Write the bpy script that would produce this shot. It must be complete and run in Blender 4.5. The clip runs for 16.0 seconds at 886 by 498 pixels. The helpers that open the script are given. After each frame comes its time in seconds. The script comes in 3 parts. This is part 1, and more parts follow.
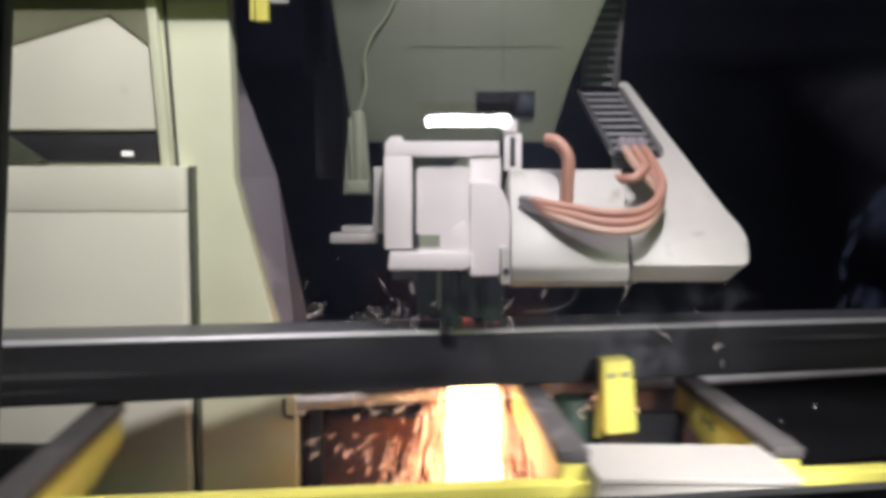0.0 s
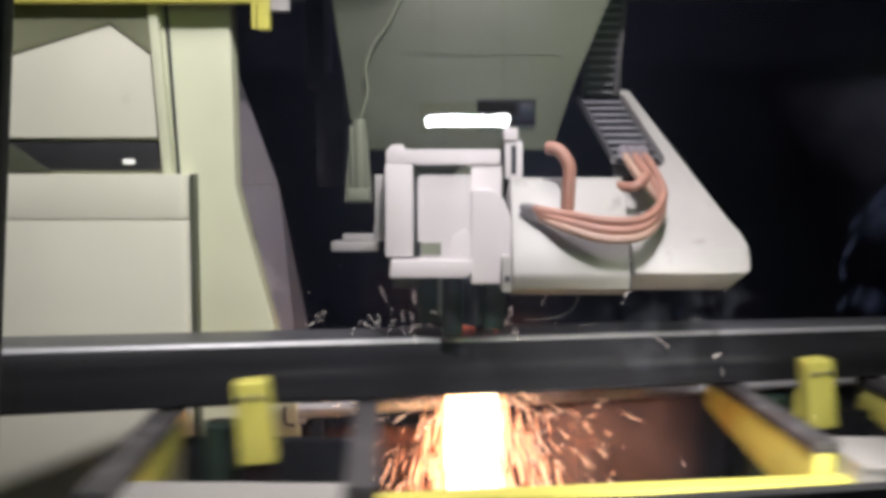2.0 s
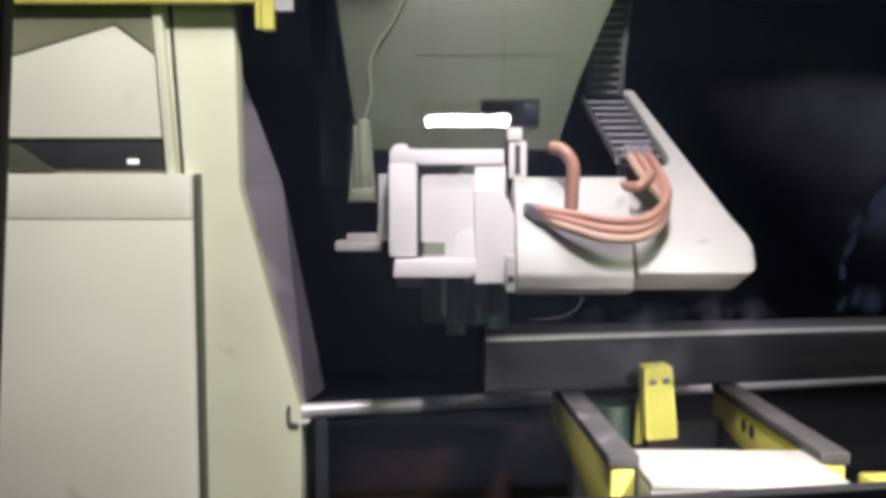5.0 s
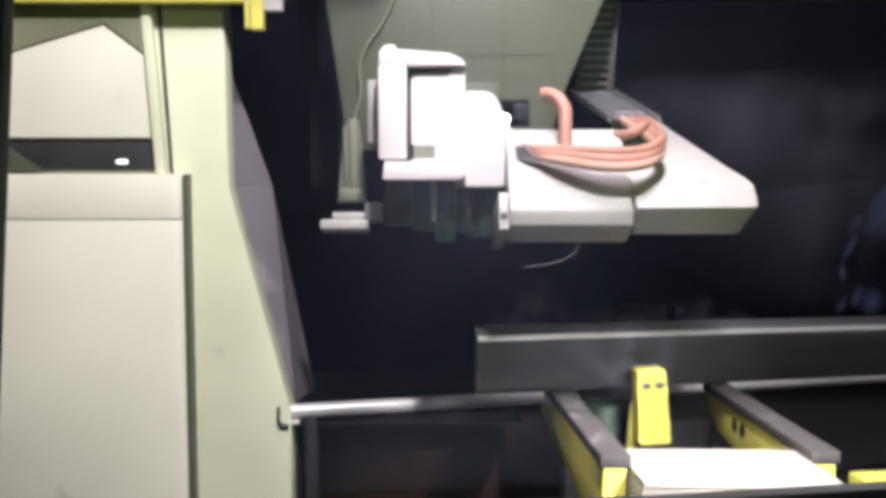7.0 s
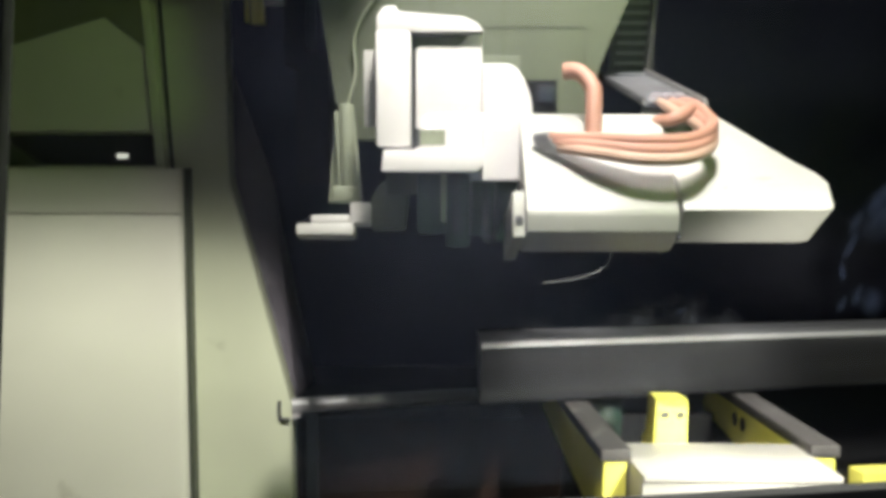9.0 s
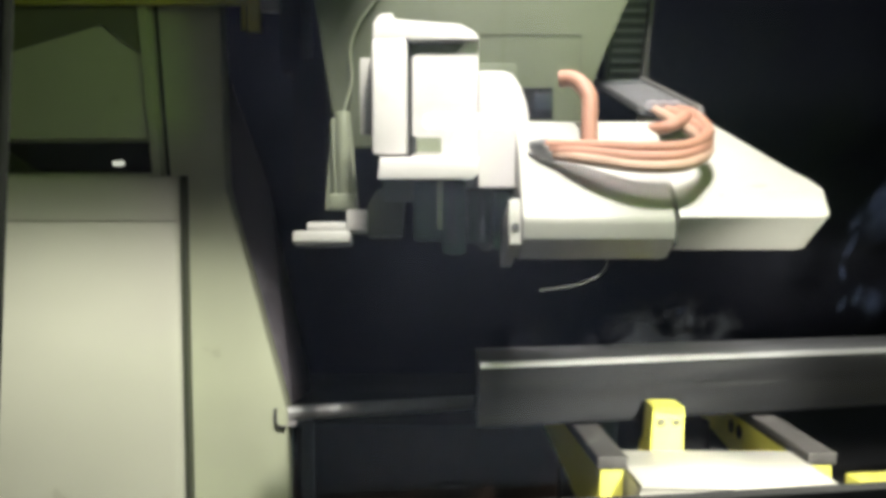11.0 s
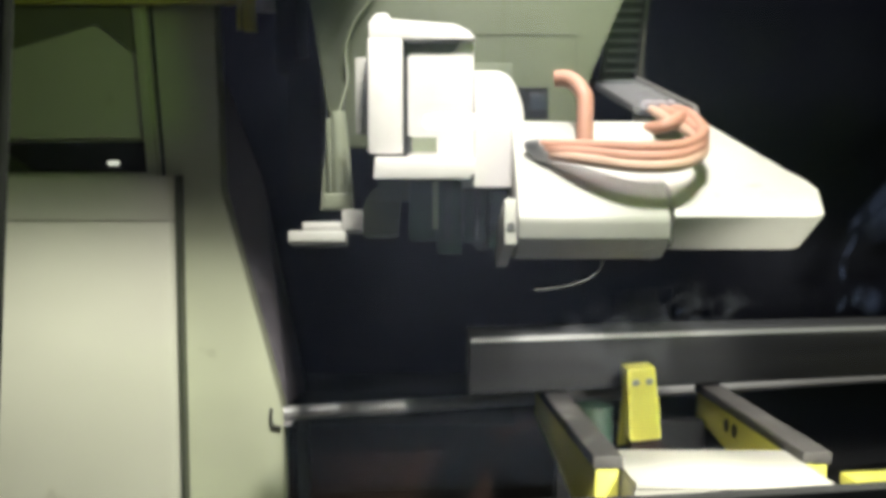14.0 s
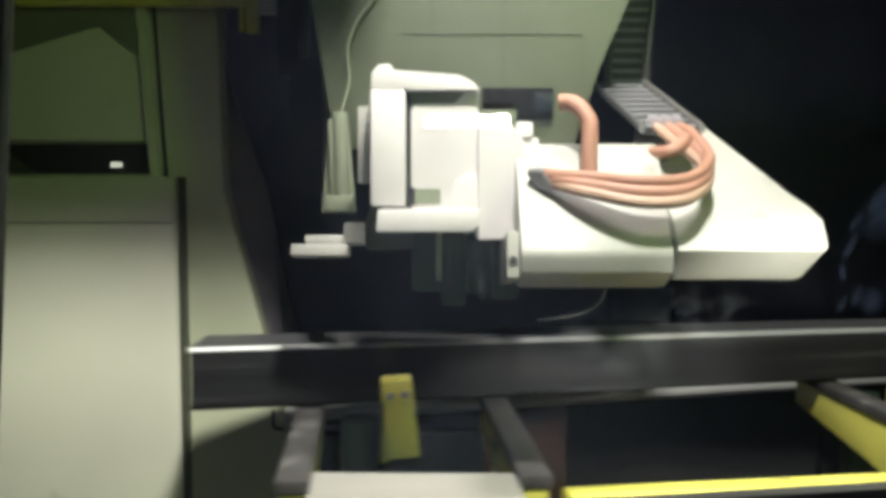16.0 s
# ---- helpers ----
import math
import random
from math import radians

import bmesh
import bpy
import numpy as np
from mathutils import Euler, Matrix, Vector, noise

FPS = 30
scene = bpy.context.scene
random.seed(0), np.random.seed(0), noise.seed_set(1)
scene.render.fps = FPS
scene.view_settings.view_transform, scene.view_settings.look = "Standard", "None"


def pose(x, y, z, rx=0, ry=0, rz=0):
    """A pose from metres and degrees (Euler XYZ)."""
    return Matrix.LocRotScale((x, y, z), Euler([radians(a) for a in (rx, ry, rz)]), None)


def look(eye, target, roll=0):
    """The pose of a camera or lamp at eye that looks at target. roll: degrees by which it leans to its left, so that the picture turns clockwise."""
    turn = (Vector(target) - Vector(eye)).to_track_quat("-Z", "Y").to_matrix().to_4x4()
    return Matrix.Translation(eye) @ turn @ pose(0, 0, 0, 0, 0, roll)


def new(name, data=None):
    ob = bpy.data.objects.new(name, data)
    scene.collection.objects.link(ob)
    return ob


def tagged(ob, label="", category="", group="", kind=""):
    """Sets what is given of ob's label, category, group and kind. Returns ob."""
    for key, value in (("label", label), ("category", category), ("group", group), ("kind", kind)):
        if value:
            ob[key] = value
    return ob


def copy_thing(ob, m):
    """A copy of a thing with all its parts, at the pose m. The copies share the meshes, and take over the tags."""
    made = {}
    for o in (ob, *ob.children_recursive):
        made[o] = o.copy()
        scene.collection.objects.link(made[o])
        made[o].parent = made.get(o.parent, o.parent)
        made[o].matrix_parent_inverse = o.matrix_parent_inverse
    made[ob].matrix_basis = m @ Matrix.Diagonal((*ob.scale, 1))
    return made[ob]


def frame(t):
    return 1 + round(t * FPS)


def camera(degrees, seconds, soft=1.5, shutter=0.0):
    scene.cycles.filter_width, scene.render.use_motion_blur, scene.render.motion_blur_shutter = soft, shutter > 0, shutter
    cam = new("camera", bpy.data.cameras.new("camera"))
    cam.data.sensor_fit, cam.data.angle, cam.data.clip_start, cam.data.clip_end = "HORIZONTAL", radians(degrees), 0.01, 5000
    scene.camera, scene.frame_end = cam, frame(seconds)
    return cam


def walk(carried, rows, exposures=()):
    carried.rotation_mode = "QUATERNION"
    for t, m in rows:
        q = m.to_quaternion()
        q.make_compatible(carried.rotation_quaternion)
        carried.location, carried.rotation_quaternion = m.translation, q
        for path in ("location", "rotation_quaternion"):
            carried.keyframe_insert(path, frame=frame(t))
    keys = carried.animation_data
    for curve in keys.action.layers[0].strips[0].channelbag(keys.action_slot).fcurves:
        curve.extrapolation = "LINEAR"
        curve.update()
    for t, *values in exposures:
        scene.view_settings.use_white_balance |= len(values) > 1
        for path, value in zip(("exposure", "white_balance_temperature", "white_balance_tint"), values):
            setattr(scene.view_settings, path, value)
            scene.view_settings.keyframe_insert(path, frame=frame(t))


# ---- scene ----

# ---------------------------------------------------------------- camera
cam = camera(50, 16.0, soft=4.5, shutter=1.0)
PATH = [(0, 84.723, 0.307), (0.5, 85.098, 0.273), (1, 85.302, 0.477), (1.5, 85.302, 0.511), (2, 85.2, 0.375),
        (2.5, 85.234, 0.426), (3, 85.132, 0.579), (3.5, 85.2, 0.545), (4, 85.2, 0.647), (6.5, 85.183, 0.204),
        (7, 85.2, 0.0), (7.5, 85.2, -0.034), (8, 84.978, -0.085), (8.5, 85.013, -0.017), (9, 84.859, 0.034),
        (11.5, 85.353, -0.409), (12, 85.353, -0.716), (12.5, 85.404, -0.477), (13, 85.353, -0.392),
        (13.5, 85.302, -0.375), (14, 85.285, -0.46), (14.5, 85.319, -0.545), (15, 85.387, -0.358),
        (15.5, 85.387, -0.341), (16, 85.387, -0.307)]
walk(cam, [(t, pose(0, 0, 1.618, rx, 0, rz)) for t, rx, rz in PATH],
     [(0, -0.63, 6500, 17), (4.3, -0.55, 6500, 17), (6.0, -0.07, 6500, 20), (7.3, -0.07, 6500, 20), (8.5, 0.0, 6800, 8), (10.0, 0.03, 7050, 3), (14.5, 0.04, 7050, 2), (16, -0.14, 7050, 0)])

# ---------------------------------------------------------------- light
world = bpy.data.worlds.new("hall")
world.use_nodes = True
world.node_tree.nodes["Background"].inputs[0].default_value = (0.42, 0.5, 0.8, 1)
world.node_tree.nodes["Background"].inputs[1].default_value = 0.008
scene.world = world


def area_lamp(name, eye, target, sx, sy, power, color):
    data = bpy.data.lights.new(name, "AREA")
    data.shape, data.size, data.size_y, data.energy, data.color = "RECTANGLE", sx, sy, power, color
    ob = new(name, data)
    ob.matrix_world = look(eye, target)
    return ob


# unseen work lights high in front of the line, set by their shadows
area_lamp("high_light", (0.3, 0.9, 4.28), (-0.4, 3.2, 1.0), 0.3, 0.28, 190, (1.0, 0.975, 0.98))
area_lamp("mid_light", (0.27, 0.9, 4.14), (-0.5, 3.2, 1.0), 0.25, 0.28, 78, (1.0, 0.975, 0.98))
# added fill with no known source, brightens the robot from right overhead
top_light = area_lamp("top_light", (0.55, 2.0, 4.4), (0.45, 2.7, 1.3), 0.4, 0.3, 12, (1.0, 0.94, 0.97))
top_light.data.spread = radians(46)
# added narrow fill beside the gantry, no known source, brightens carts and tube
cart_light = area_lamp("cart_light", (1.25, 0.9, 1.9), (0.75, 2.7, 0.85), 0.12, 0.12, 9, (1.0, 0.98, 0.94))
cart_light.data.spread = radians(32)
# added green fill that stands in for light bounced off the machine
area_lamp("hall_light", (1.5, 0.9, 2.5), (-0.3, 3.3, 1.2), 0.5, 0.3, 10, (0.6, 1.0, 0.26))


# ---------------------------------------------------------------- materials
def material(name, color, rough=0.5, metal=0.0, var=0.15, scale=6.0, bump=0.1, grain=60.0, streak=(1, 1, 1), spots=None):
    """A painted or metal surface: base colour varied at two scales, fine relief, uneven gloss."""
    m = bpy.data.materials.new(name)
    m.use_nodes = True
    nt = m.node_tree
    b = nt.nodes["Principled BSDF"]
    tc = nt.nodes.new("ShaderNodeTexCoord")
    mp = nt.nodes.new("ShaderNodeMapping")
    mp.inputs["Scale"].default_value = streak
    nt.links.new(tc.outputs["Object"], mp.inputs[0])
    big, fine = nt.nodes.new("ShaderNodeTexNoise"), nt.nodes.new("ShaderNodeTexNoise")
    big.inputs["Scale"].default_value, fine.inputs["Scale"].default_value = scale, grain
    big.inputs["Detail"].default_value, fine.inputs["Detail"].default_value = 6, 3
    for n in (big, fine):
        nt.links.new(mp.outputs[0], n.inputs["Vector"])
    mixn = nt.nodes.new("ShaderNodeMath")
    mixn.operation = "MULTIPLY_ADD"
    mixn.inputs[1].default_value = 0.3
    nt.links.new(fine.outputs["Fac"], mixn.inputs[0])
    nt.links.new(big.outputs["Fac"], mixn.inputs[2])
    ramp = nt.nodes.new("ShaderNodeValToRGB")
    lo = [c * (1 - var) for c in color]
    hi = [min(1, c * (1 + var)) for c in color]
    ramp.color_ramp.elements[0].position, ramp.color_ramp.elements[1].position = 0.4, 0.9
    ramp.color_ramp.elements[0].color, ramp.color_ramp.elements[1].color = (*lo, 1), (*hi, 1)
    nt.links.new(mixn.outputs[0], ramp.inputs[0])
    last = ramp.outputs[0]
    if spots:
        sp = nt.nodes.new("ShaderNodeTexNoise")
        sp.inputs["Scale"].default_value, sp.inputs["Detail"].default_value = spots[1], 8
        nt.links.new(mp.outputs[0], sp.inputs["Vector"])
        sr = nt.nodes.new("ShaderNodeValToRGB")
        sr.color_ramp.elements[0].position, sr.color_ramp.elements[1].position = spots[2], spots[2] + 0.12
        nt.links.new(sp.outputs["Fac"], sr.inputs[0])
        mx = nt.nodes.new("ShaderNodeMix")
        mx.data_type = "RGBA"
        nt.links.new(sr.outputs[0], mx.inputs[0])
        nt.links.new(last, mx.inputs[6])
        mx.inputs[7].default_value = (*spots[0], 1)
        last = mx.outputs[2]
    nt.links.new(last, b.inputs["Base Color"])
    rr = nt.nodes.new("ShaderNodeMapRange")
    rr.inputs["To Min"].default_value, rr.inputs["To Max"].default_value = max(0.02, rough - 0.12), min(1, rough + 0.12)
    nt.links.new(big.outputs["Fac"], rr.inputs["Value"])
    nt.links.new(rr.outputs[0], b.inputs["Roughness"])
    b.inputs["Metallic"].default_value = metal
    bp = nt.nodes.new("ShaderNodeBump")
    bp.inputs["Strength"].default_value, bp.inputs["Distance"].default_value = bump, 0.003
    nt.links.new(fine.outputs["Fac"], bp.inputs["Height"])
    nt.links.new(bp.outputs[0], b.inputs["Normal"])
    return m


def smoke_material(name, dense, tone=(0.75, 0.8, 0.95), swirl=4, low=0.4):
    m = bpy.data.materials.new(name)
    m.use_nodes = True
    nt = m.node_tree
    b, out = nt.nodes["Principled BSDF"], nt.nodes["Material Output"]
    b.inputs["Base Color"].default_value = (*tone, 1)
    b.inputs["Roughness"].default_value = 1.0
    b.inputs["Specular IOR Level"].default_value = 0.0
    tc, mp, gr = nt.nodes.new("ShaderNodeTexCoord"), nt.nodes.new("ShaderNodeMapping"), nt.nodes.new("ShaderNodeTexGradient")
    gr.gradient_type = "SPHERICAL"
    mp.inputs["Location"].default_value, mp.inputs["Scale"].default_value = (-1, 0, -1), (2, 0, 2)
    nt.links.new(tc.outputs["Generated"], mp.inputs[0])
    nt.links.new(mp.outputs[0], gr.inputs[0])
    nz = nt.nodes.new("ShaderNodeTexNoise")
    nz.inputs["Scale"].default_value, nz.inputs["Detail"].default_value, nz.inputs["Distortion"].default_value = swirl, 4, 0.6
    nt.links.new(tc.outputs["Object"], nz.inputs["Vector"])
    ra = nt.nodes.new("ShaderNodeMapRange")
    ra.inputs["From Min"].default_value, ra.inputs["From Max"].default_value, ra.inputs["To Max"].default_value = low, 0.8, dense
    nt.links.new(nz.outputs["Fac"], ra.inputs["Value"])
    mu = nt.nodes.new("ShaderNodeMath")
    mu.operation = "MULTIPLY"
    nt.links.new(ra.outputs[0], mu.inputs[0])
    nt.links.new(gr.outputs["Fac"], mu.inputs[1])
    nt.links.new(mu.outputs[0], b.inputs["Alpha"])
    return m


def glowing(name, color, strength):
    m = bpy.data.materials.new(name)
    m.use_nodes = True
    b = m.node_tree.nodes["Principled BSDF"]
    b.inputs["Base Color"].default_value = (*color, 1)
    b.inputs["Emission Color"].default_value = (*color, 1)
    b.inputs["Emission Strength"].default_value = strength
    return m


CREAM = material("cream_green_paint", (0.69, 0.715, 0.52), 0.45, 0, 0.08, 3, 0.05, 80, spots=((0.35, 0.36, 0.22), 5, 0.66))
CREAM_PANEL = material("cream_panel_paint", (0.77, 0.76, 0.63), 0.45, 0, 0.07, 2.5, 0.05, 80, spots=((0.42, 0.41, 0.3), 4, 0.68))
OLIVE = material("grey_green_paint", (0.07, 0.079, 0.053), 0.5, 0, 0.12, 4, 0.06, 70)
WHITE = material("white_paint", (0.595, 0.56, 0.568), 0.4, 0, 0.06, 5, 0.04, 90, spots=((0.5, 0.48, 0.42), 9, 0.7))
BOOM = material("pale_boom_paint", (0.345, 0.334, 0.315), 0.45, 0, 0.1, 4, 0.08, 70, spots=((0.2, 0.2, 0.165), 8, 0.64))
YELLOW = material("yellow_paint", (0.69, 0.64, 0.14), 0.4, 0, 0.12, 6, 0.08, 60, spots=((0.3, 0.25, 0.08), 9, 0.68))
DARK = material("dark_steel", (0.03, 0.032, 0.035), 0.5, 0.2, 0.3, 6, 0.1, 50)
BLACK = material("black_rubber", (0.02, 0.02, 0.022), 0.6, 0, 0.25, 9, 0.2, 90, spots=((0.06, 0.055, 0.055), 6, 0.6))
PAD = material("worn_rubber", (0.06, 0.055, 0.055), 0.6, 0, 0.3, 9, 0.25, 90, spots=((0.17, 0.16, 0.16), 9, 0.6))
PURPLE = material("grey_guard_paint", (0.165, 0.148, 0.17), 0.5, 0, 0.2, 3, 0.08, 50, spots=((0.3, 0.28, 0.3), 4, 0.6))
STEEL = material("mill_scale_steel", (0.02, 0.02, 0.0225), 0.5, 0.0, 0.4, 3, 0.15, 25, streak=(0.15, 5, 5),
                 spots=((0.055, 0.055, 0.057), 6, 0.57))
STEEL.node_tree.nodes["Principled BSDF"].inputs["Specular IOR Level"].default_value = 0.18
# tube top and front edge are paler to carry the light that falls there
LIT_TOP = material("lit_steel_top", (0.085, 0.085, 0.092), 0.4, 0.1, 0.3, 3, 0.1, 25, streak=(0.2, 4, 4))
LIT_EDGE = material("lit_steel_edge", (0.36, 0.36, 0.37), 0.35, 0.3, 0.2, 3, 0.1, 25, streak=(0.2, 4, 4))
BRIGHT = material("bright_steel", (0.36, 0.36, 0.38), 0.4, 0.8, 0.2, 4, 0.1, 40)
HOSE_PALE = material("faded_pink_hose", (0.34, 0.22, 0.17), 0.5, 0, 0.2, 8, 0.1, 60)
HOSE = material("orange_red_hose", (0.3, 0.15, 0.11), 0.5, 0, 0.2, 8, 0.1, 60)
PEAK_SHADE = material("peak_shade_paint", (0.23, 0.24, 0.15), 0.5, 0, 0.15, 4, 0.06, 60)
GREY = material("pale_grey_paint", (0.19, 0.205, 0.15), 0.45, 0.1, 0.12, 6, 0.06, 70)
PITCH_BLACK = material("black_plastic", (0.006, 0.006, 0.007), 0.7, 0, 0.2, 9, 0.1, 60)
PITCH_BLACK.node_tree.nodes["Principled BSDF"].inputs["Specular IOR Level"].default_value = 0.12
SEAM = material("seam_shade_paint", (0.046, 0.053, 0.035), 0.6, 0, 0.1, 6, 0.05, 60)
VALVE = material("dark_blue_plastic", (0.003, 0.006, 0.014), 0.4, 0, 0.3, 20, 0.1, 60)
DARK_GREEN = material("dark_green_paint", (0.012, 0.028, 0.019), 0.5, 0, 0.3, 5, 0.1, 50)
RUNG = material("grey_chain_rung", (0.13, 0.13, 0.142), 0.55, 0.1, 0.2, 9, 0.1, 60)
PLATE = material("white_plate_paint", (0.35, 0.335, 0.31), 0.5, 0, 0.06, 4, 0.05, 70, spots=((0.5, 0.48, 0.42), 7, 0.66))
GALV = material("worn_galvanised_steel", (0.5, 0.49, 0.5), 0.45, 0.3, 0.2, 4, 0.1, 40)
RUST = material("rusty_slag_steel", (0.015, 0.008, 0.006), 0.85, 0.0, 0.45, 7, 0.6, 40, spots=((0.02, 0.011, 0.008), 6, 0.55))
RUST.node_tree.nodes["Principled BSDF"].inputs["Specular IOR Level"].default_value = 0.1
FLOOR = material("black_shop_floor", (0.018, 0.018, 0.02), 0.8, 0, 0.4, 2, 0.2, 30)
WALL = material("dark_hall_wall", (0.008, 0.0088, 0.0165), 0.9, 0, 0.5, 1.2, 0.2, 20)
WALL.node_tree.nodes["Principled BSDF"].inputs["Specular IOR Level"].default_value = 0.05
# bluish cabin tones, added so their reflection in the pane lifts the blacks
VEIL_FLOOR = material("veil_floor_paint", (0.26, 0.28, 0.38), 0.8, 0, 0.25, 0.8, 0.1, 30)
VEIL_REAR = material("veil_rear_paint", (0.29, 0.3, 0.45), 0.8, 0, 0.25, 0.8, 0.1, 30)
SMEAR = smoke_material("dusty_smear", 0.38, (0.3, 0.37, 0.6), 160, 0.2)
CABIN = material("cabin_wall_paint", (0.01, 0.01, 0.012), 0.8, 0, 0.2, 2, 0.1, 40)
TUBE = glowing("lamp_tube", (0.93, 1.0, 0.98), 300)
SPARK = glowing("orange_spark", (1.0, 0.46, 0.24), 5)
SPARK_PALE = glowing("pale_orange_spark", (1.0, 0.66, 0.45), 5)
TORCH_GLOW = glowing("red_torch_glow", (1.0, 0.25, 0.14), 1.6)
FLECK = glowing("pale_spark", (1.0, 0.88, 0.8), 5)
SPARK_HOT = glowing("white_hot_spark", (1.0, 0.78, 0.48), 9)
GLINT = glowing("indicator_lamp", (1.0, 1.0, 0.95), 0.7)

GLASS = bpy.data.materials.new("window_glass")
GLASS.use_nodes = True
gb = GLASS.node_tree.nodes["Principled BSDF"]
gb.inputs["Base Color"].default_value = (0.97, 0.99, 0.98, 1)
gb.inputs["Roughness"].default_value = 0.0
gb.inputs["IOR"].default_value = 1.45
gb.inputs["Transmission Weight"].default_value = 1.0


# ---------------------------------------------------------------- mesh tools
def add_box(bm, x0, x1, y0, y1, z0, z1):
    r = bmesh.ops.create_cube(bm, size=1, matrix=Matrix.LocRotScale(
        ((x0 + x1) / 2, (y0 + y1) / 2, (z0 + z1) / 2), None, (abs(x1 - x0), abs(y1 - y0), abs(z1 - z0))))
    return r["verts"]


def add_prism(bm, pts, axis, a, b):
    """A polygon of 2D points carried from a to b along an axis: x (points y, z), y (points x, z) or z (points x, y)."""
    def at(p, c):
        return {"x": (c, p[0], p[1]), "y": (p[0], c, p[1]), "z": (p[0], p[1], c)}[axis]
    lo, hi = [bm.verts.new(at(p, a)) for p in pts], [bm.verts.new(at(p, b)) for p in pts]
    bm.faces.new(lo)
    bm.faces.new(hi[::-1])
    for i in range(len(pts)):
        j = (i + 1) % len(pts)
        bm.faces.new((lo[i], hi[i], hi[j], lo[j]))


def add_loft(bm, near, far):
    """A solid between two outlines of the same number of 3D points."""
    lo, hi = [bm.verts.new(p) for p in near], [bm.verts.new(p) for p in far]
    bm.faces.new(lo)
    bm.faces.new(hi[::-1])
    for i in range(len(near)):
        j = (i + 1) % len(near)
        bm.faces.new((lo[i], hi[i], hi[j], lo[j]))


def add_rings(bm, outlines):
    """A closed solid through several outlines of the same number of 3D points."""
    rings = [[bm.verts.new(p) for p in o] for o in outlines]
    bm.faces.new(rings[0])
    bm.faces.new(rings[-1][::-1])
    for lo, hi in zip(rings, rings[1:]):
        for i in range(len(lo)):
            j = (i + 1) % len(lo)
            bm.faces.new((lo[i], hi[i], hi[j], lo[j]))


def add_rod(bm, p, q, r0, r1=None, sides=16):
    p, q = Vector(p), Vector(q)
    m = Matrix.Translation((p + q) / 2) @ (q - p).to_track_quat("Z", "Y").to_matrix().to_4x4()
    bmesh.ops.create_cone(bm, cap_ends=True, segments=sides, radius1=r0, radius2=r0 if r1 is None else r1,
                          depth=(q - p).length, matrix=m)


def smooth_path(points, n=8):
    pts = [Vector(p) for p in points]
    out = []
    for i in range(len(pts) - 1):
        a, b, c, d = pts[max(i - 1, 0)], pts[i], pts[i + 1], pts[min(i + 2, len(pts) - 1)]
        for k in range(n):
            t = k / n
            out.append(0.5 * ((2 * b) + (c - a) * t + (2 * a - 5 * b + 4 * c - d) * t * t + (3 * b - a - 3 * c + d) * t ** 3))
    return out + [pts[-1]]


def add_tube(bm, points, r, sides=10, n=8, ribs=0.0):
    path = smooth_path(points, n)
    rings = []
    ref = Vector((0.3, 0.2, 1)).normalized()
    for i, p in enumerate(path):
        d = (path[min(i + 1, len(path) - 1)] - path[max(i - 1, 0)]).normalized()
        a = d.cross(ref).normalized()
        ref = a.cross(d).normalized()
        rr = r * (1 + ribs * (i % 2))
        rings.append([bm.verts.new(p + (a * math.cos(2 * math.pi * k / sides) + ref * math.sin(2 * math.pi * k / sides)) * rr)
                      for k in range(sides)])
    for u, v in zip(rings, rings[1:]):
        for k in range(sides):
            bm.faces.new((u[k], u[(k + 1) % sides], v[(k + 1) % sides], v[k]))
    bm.faces.new(rings[0][::-1])
    bm.faces.new(rings[-1])


def finish(bm, bevel=0.0, segments=2, smooth=True):
    bmesh.ops.recalc_face_normals(bm, faces=bm.faces)
    if bevel:
        sharp = [e for e in bm.edges if len(e.link_faces) == 2 and e.calc_face_angle(0) > 0.5]
        bmesh.ops.bevel(bm, geom=sharp, offset=bevel, segments=segments, affect="EDGES", profile=0.6, clamp_overlap=True)
    for f in bm.faces:
        f.smooth = smooth
    for e in bm.edges:
        if len(e.link_faces) == 2 and e.calc_face_angle(0) > 0.6:
            e.smooth = False
    return bm


def part(name, bm, mat, parent=None, label="", m=None):
    me = bpy.data.meshes.new(name)
    bm.to_mesh(me)
    bm.free()
    me.materials.append(mat)
    ob = new(name, me)
    if parent is not None:
        ob.parent = parent
    if m is not None:
        ob.matrix_basis = m
    return tagged(ob, label)


def boxes(name, mat, parent, dims, bevel=0.004, label="", m=None):
    bm = bmesh.new()
    for d in dims:
        add_box(bm, *d)
    return part(name, finish(bm, bevel), mat, parent, label, m)


def thing(name, label, category, at=None, group="", kind=""):
    ob = new(name)
    ob.empty_display_size = 0.1
    if at is not None:
        ob.matrix_basis = at
    return tagged(ob, label, category, group, kind)


# the line's own frame: x along the workpiece, y away from the operator, z from the floor
LINE = pose(0.09, 3.144, 0.009, 0, 1.55, 17.45)
RAIL = pose(0.09, 3.2, 0, 0, 1.6, 12)
CART = pose(0.0946, 3.223, 0, 0, 1.6, 4)
ALONG = LINE.to_3x3() @ Vector((1, 0, 0))


def along(s, m):
    return Matrix.Translation(ALONG * s) @ m


# ---------------------------------------------------------------- setting
LAMP_AT = pose(0.084, -4.4, 1.884)


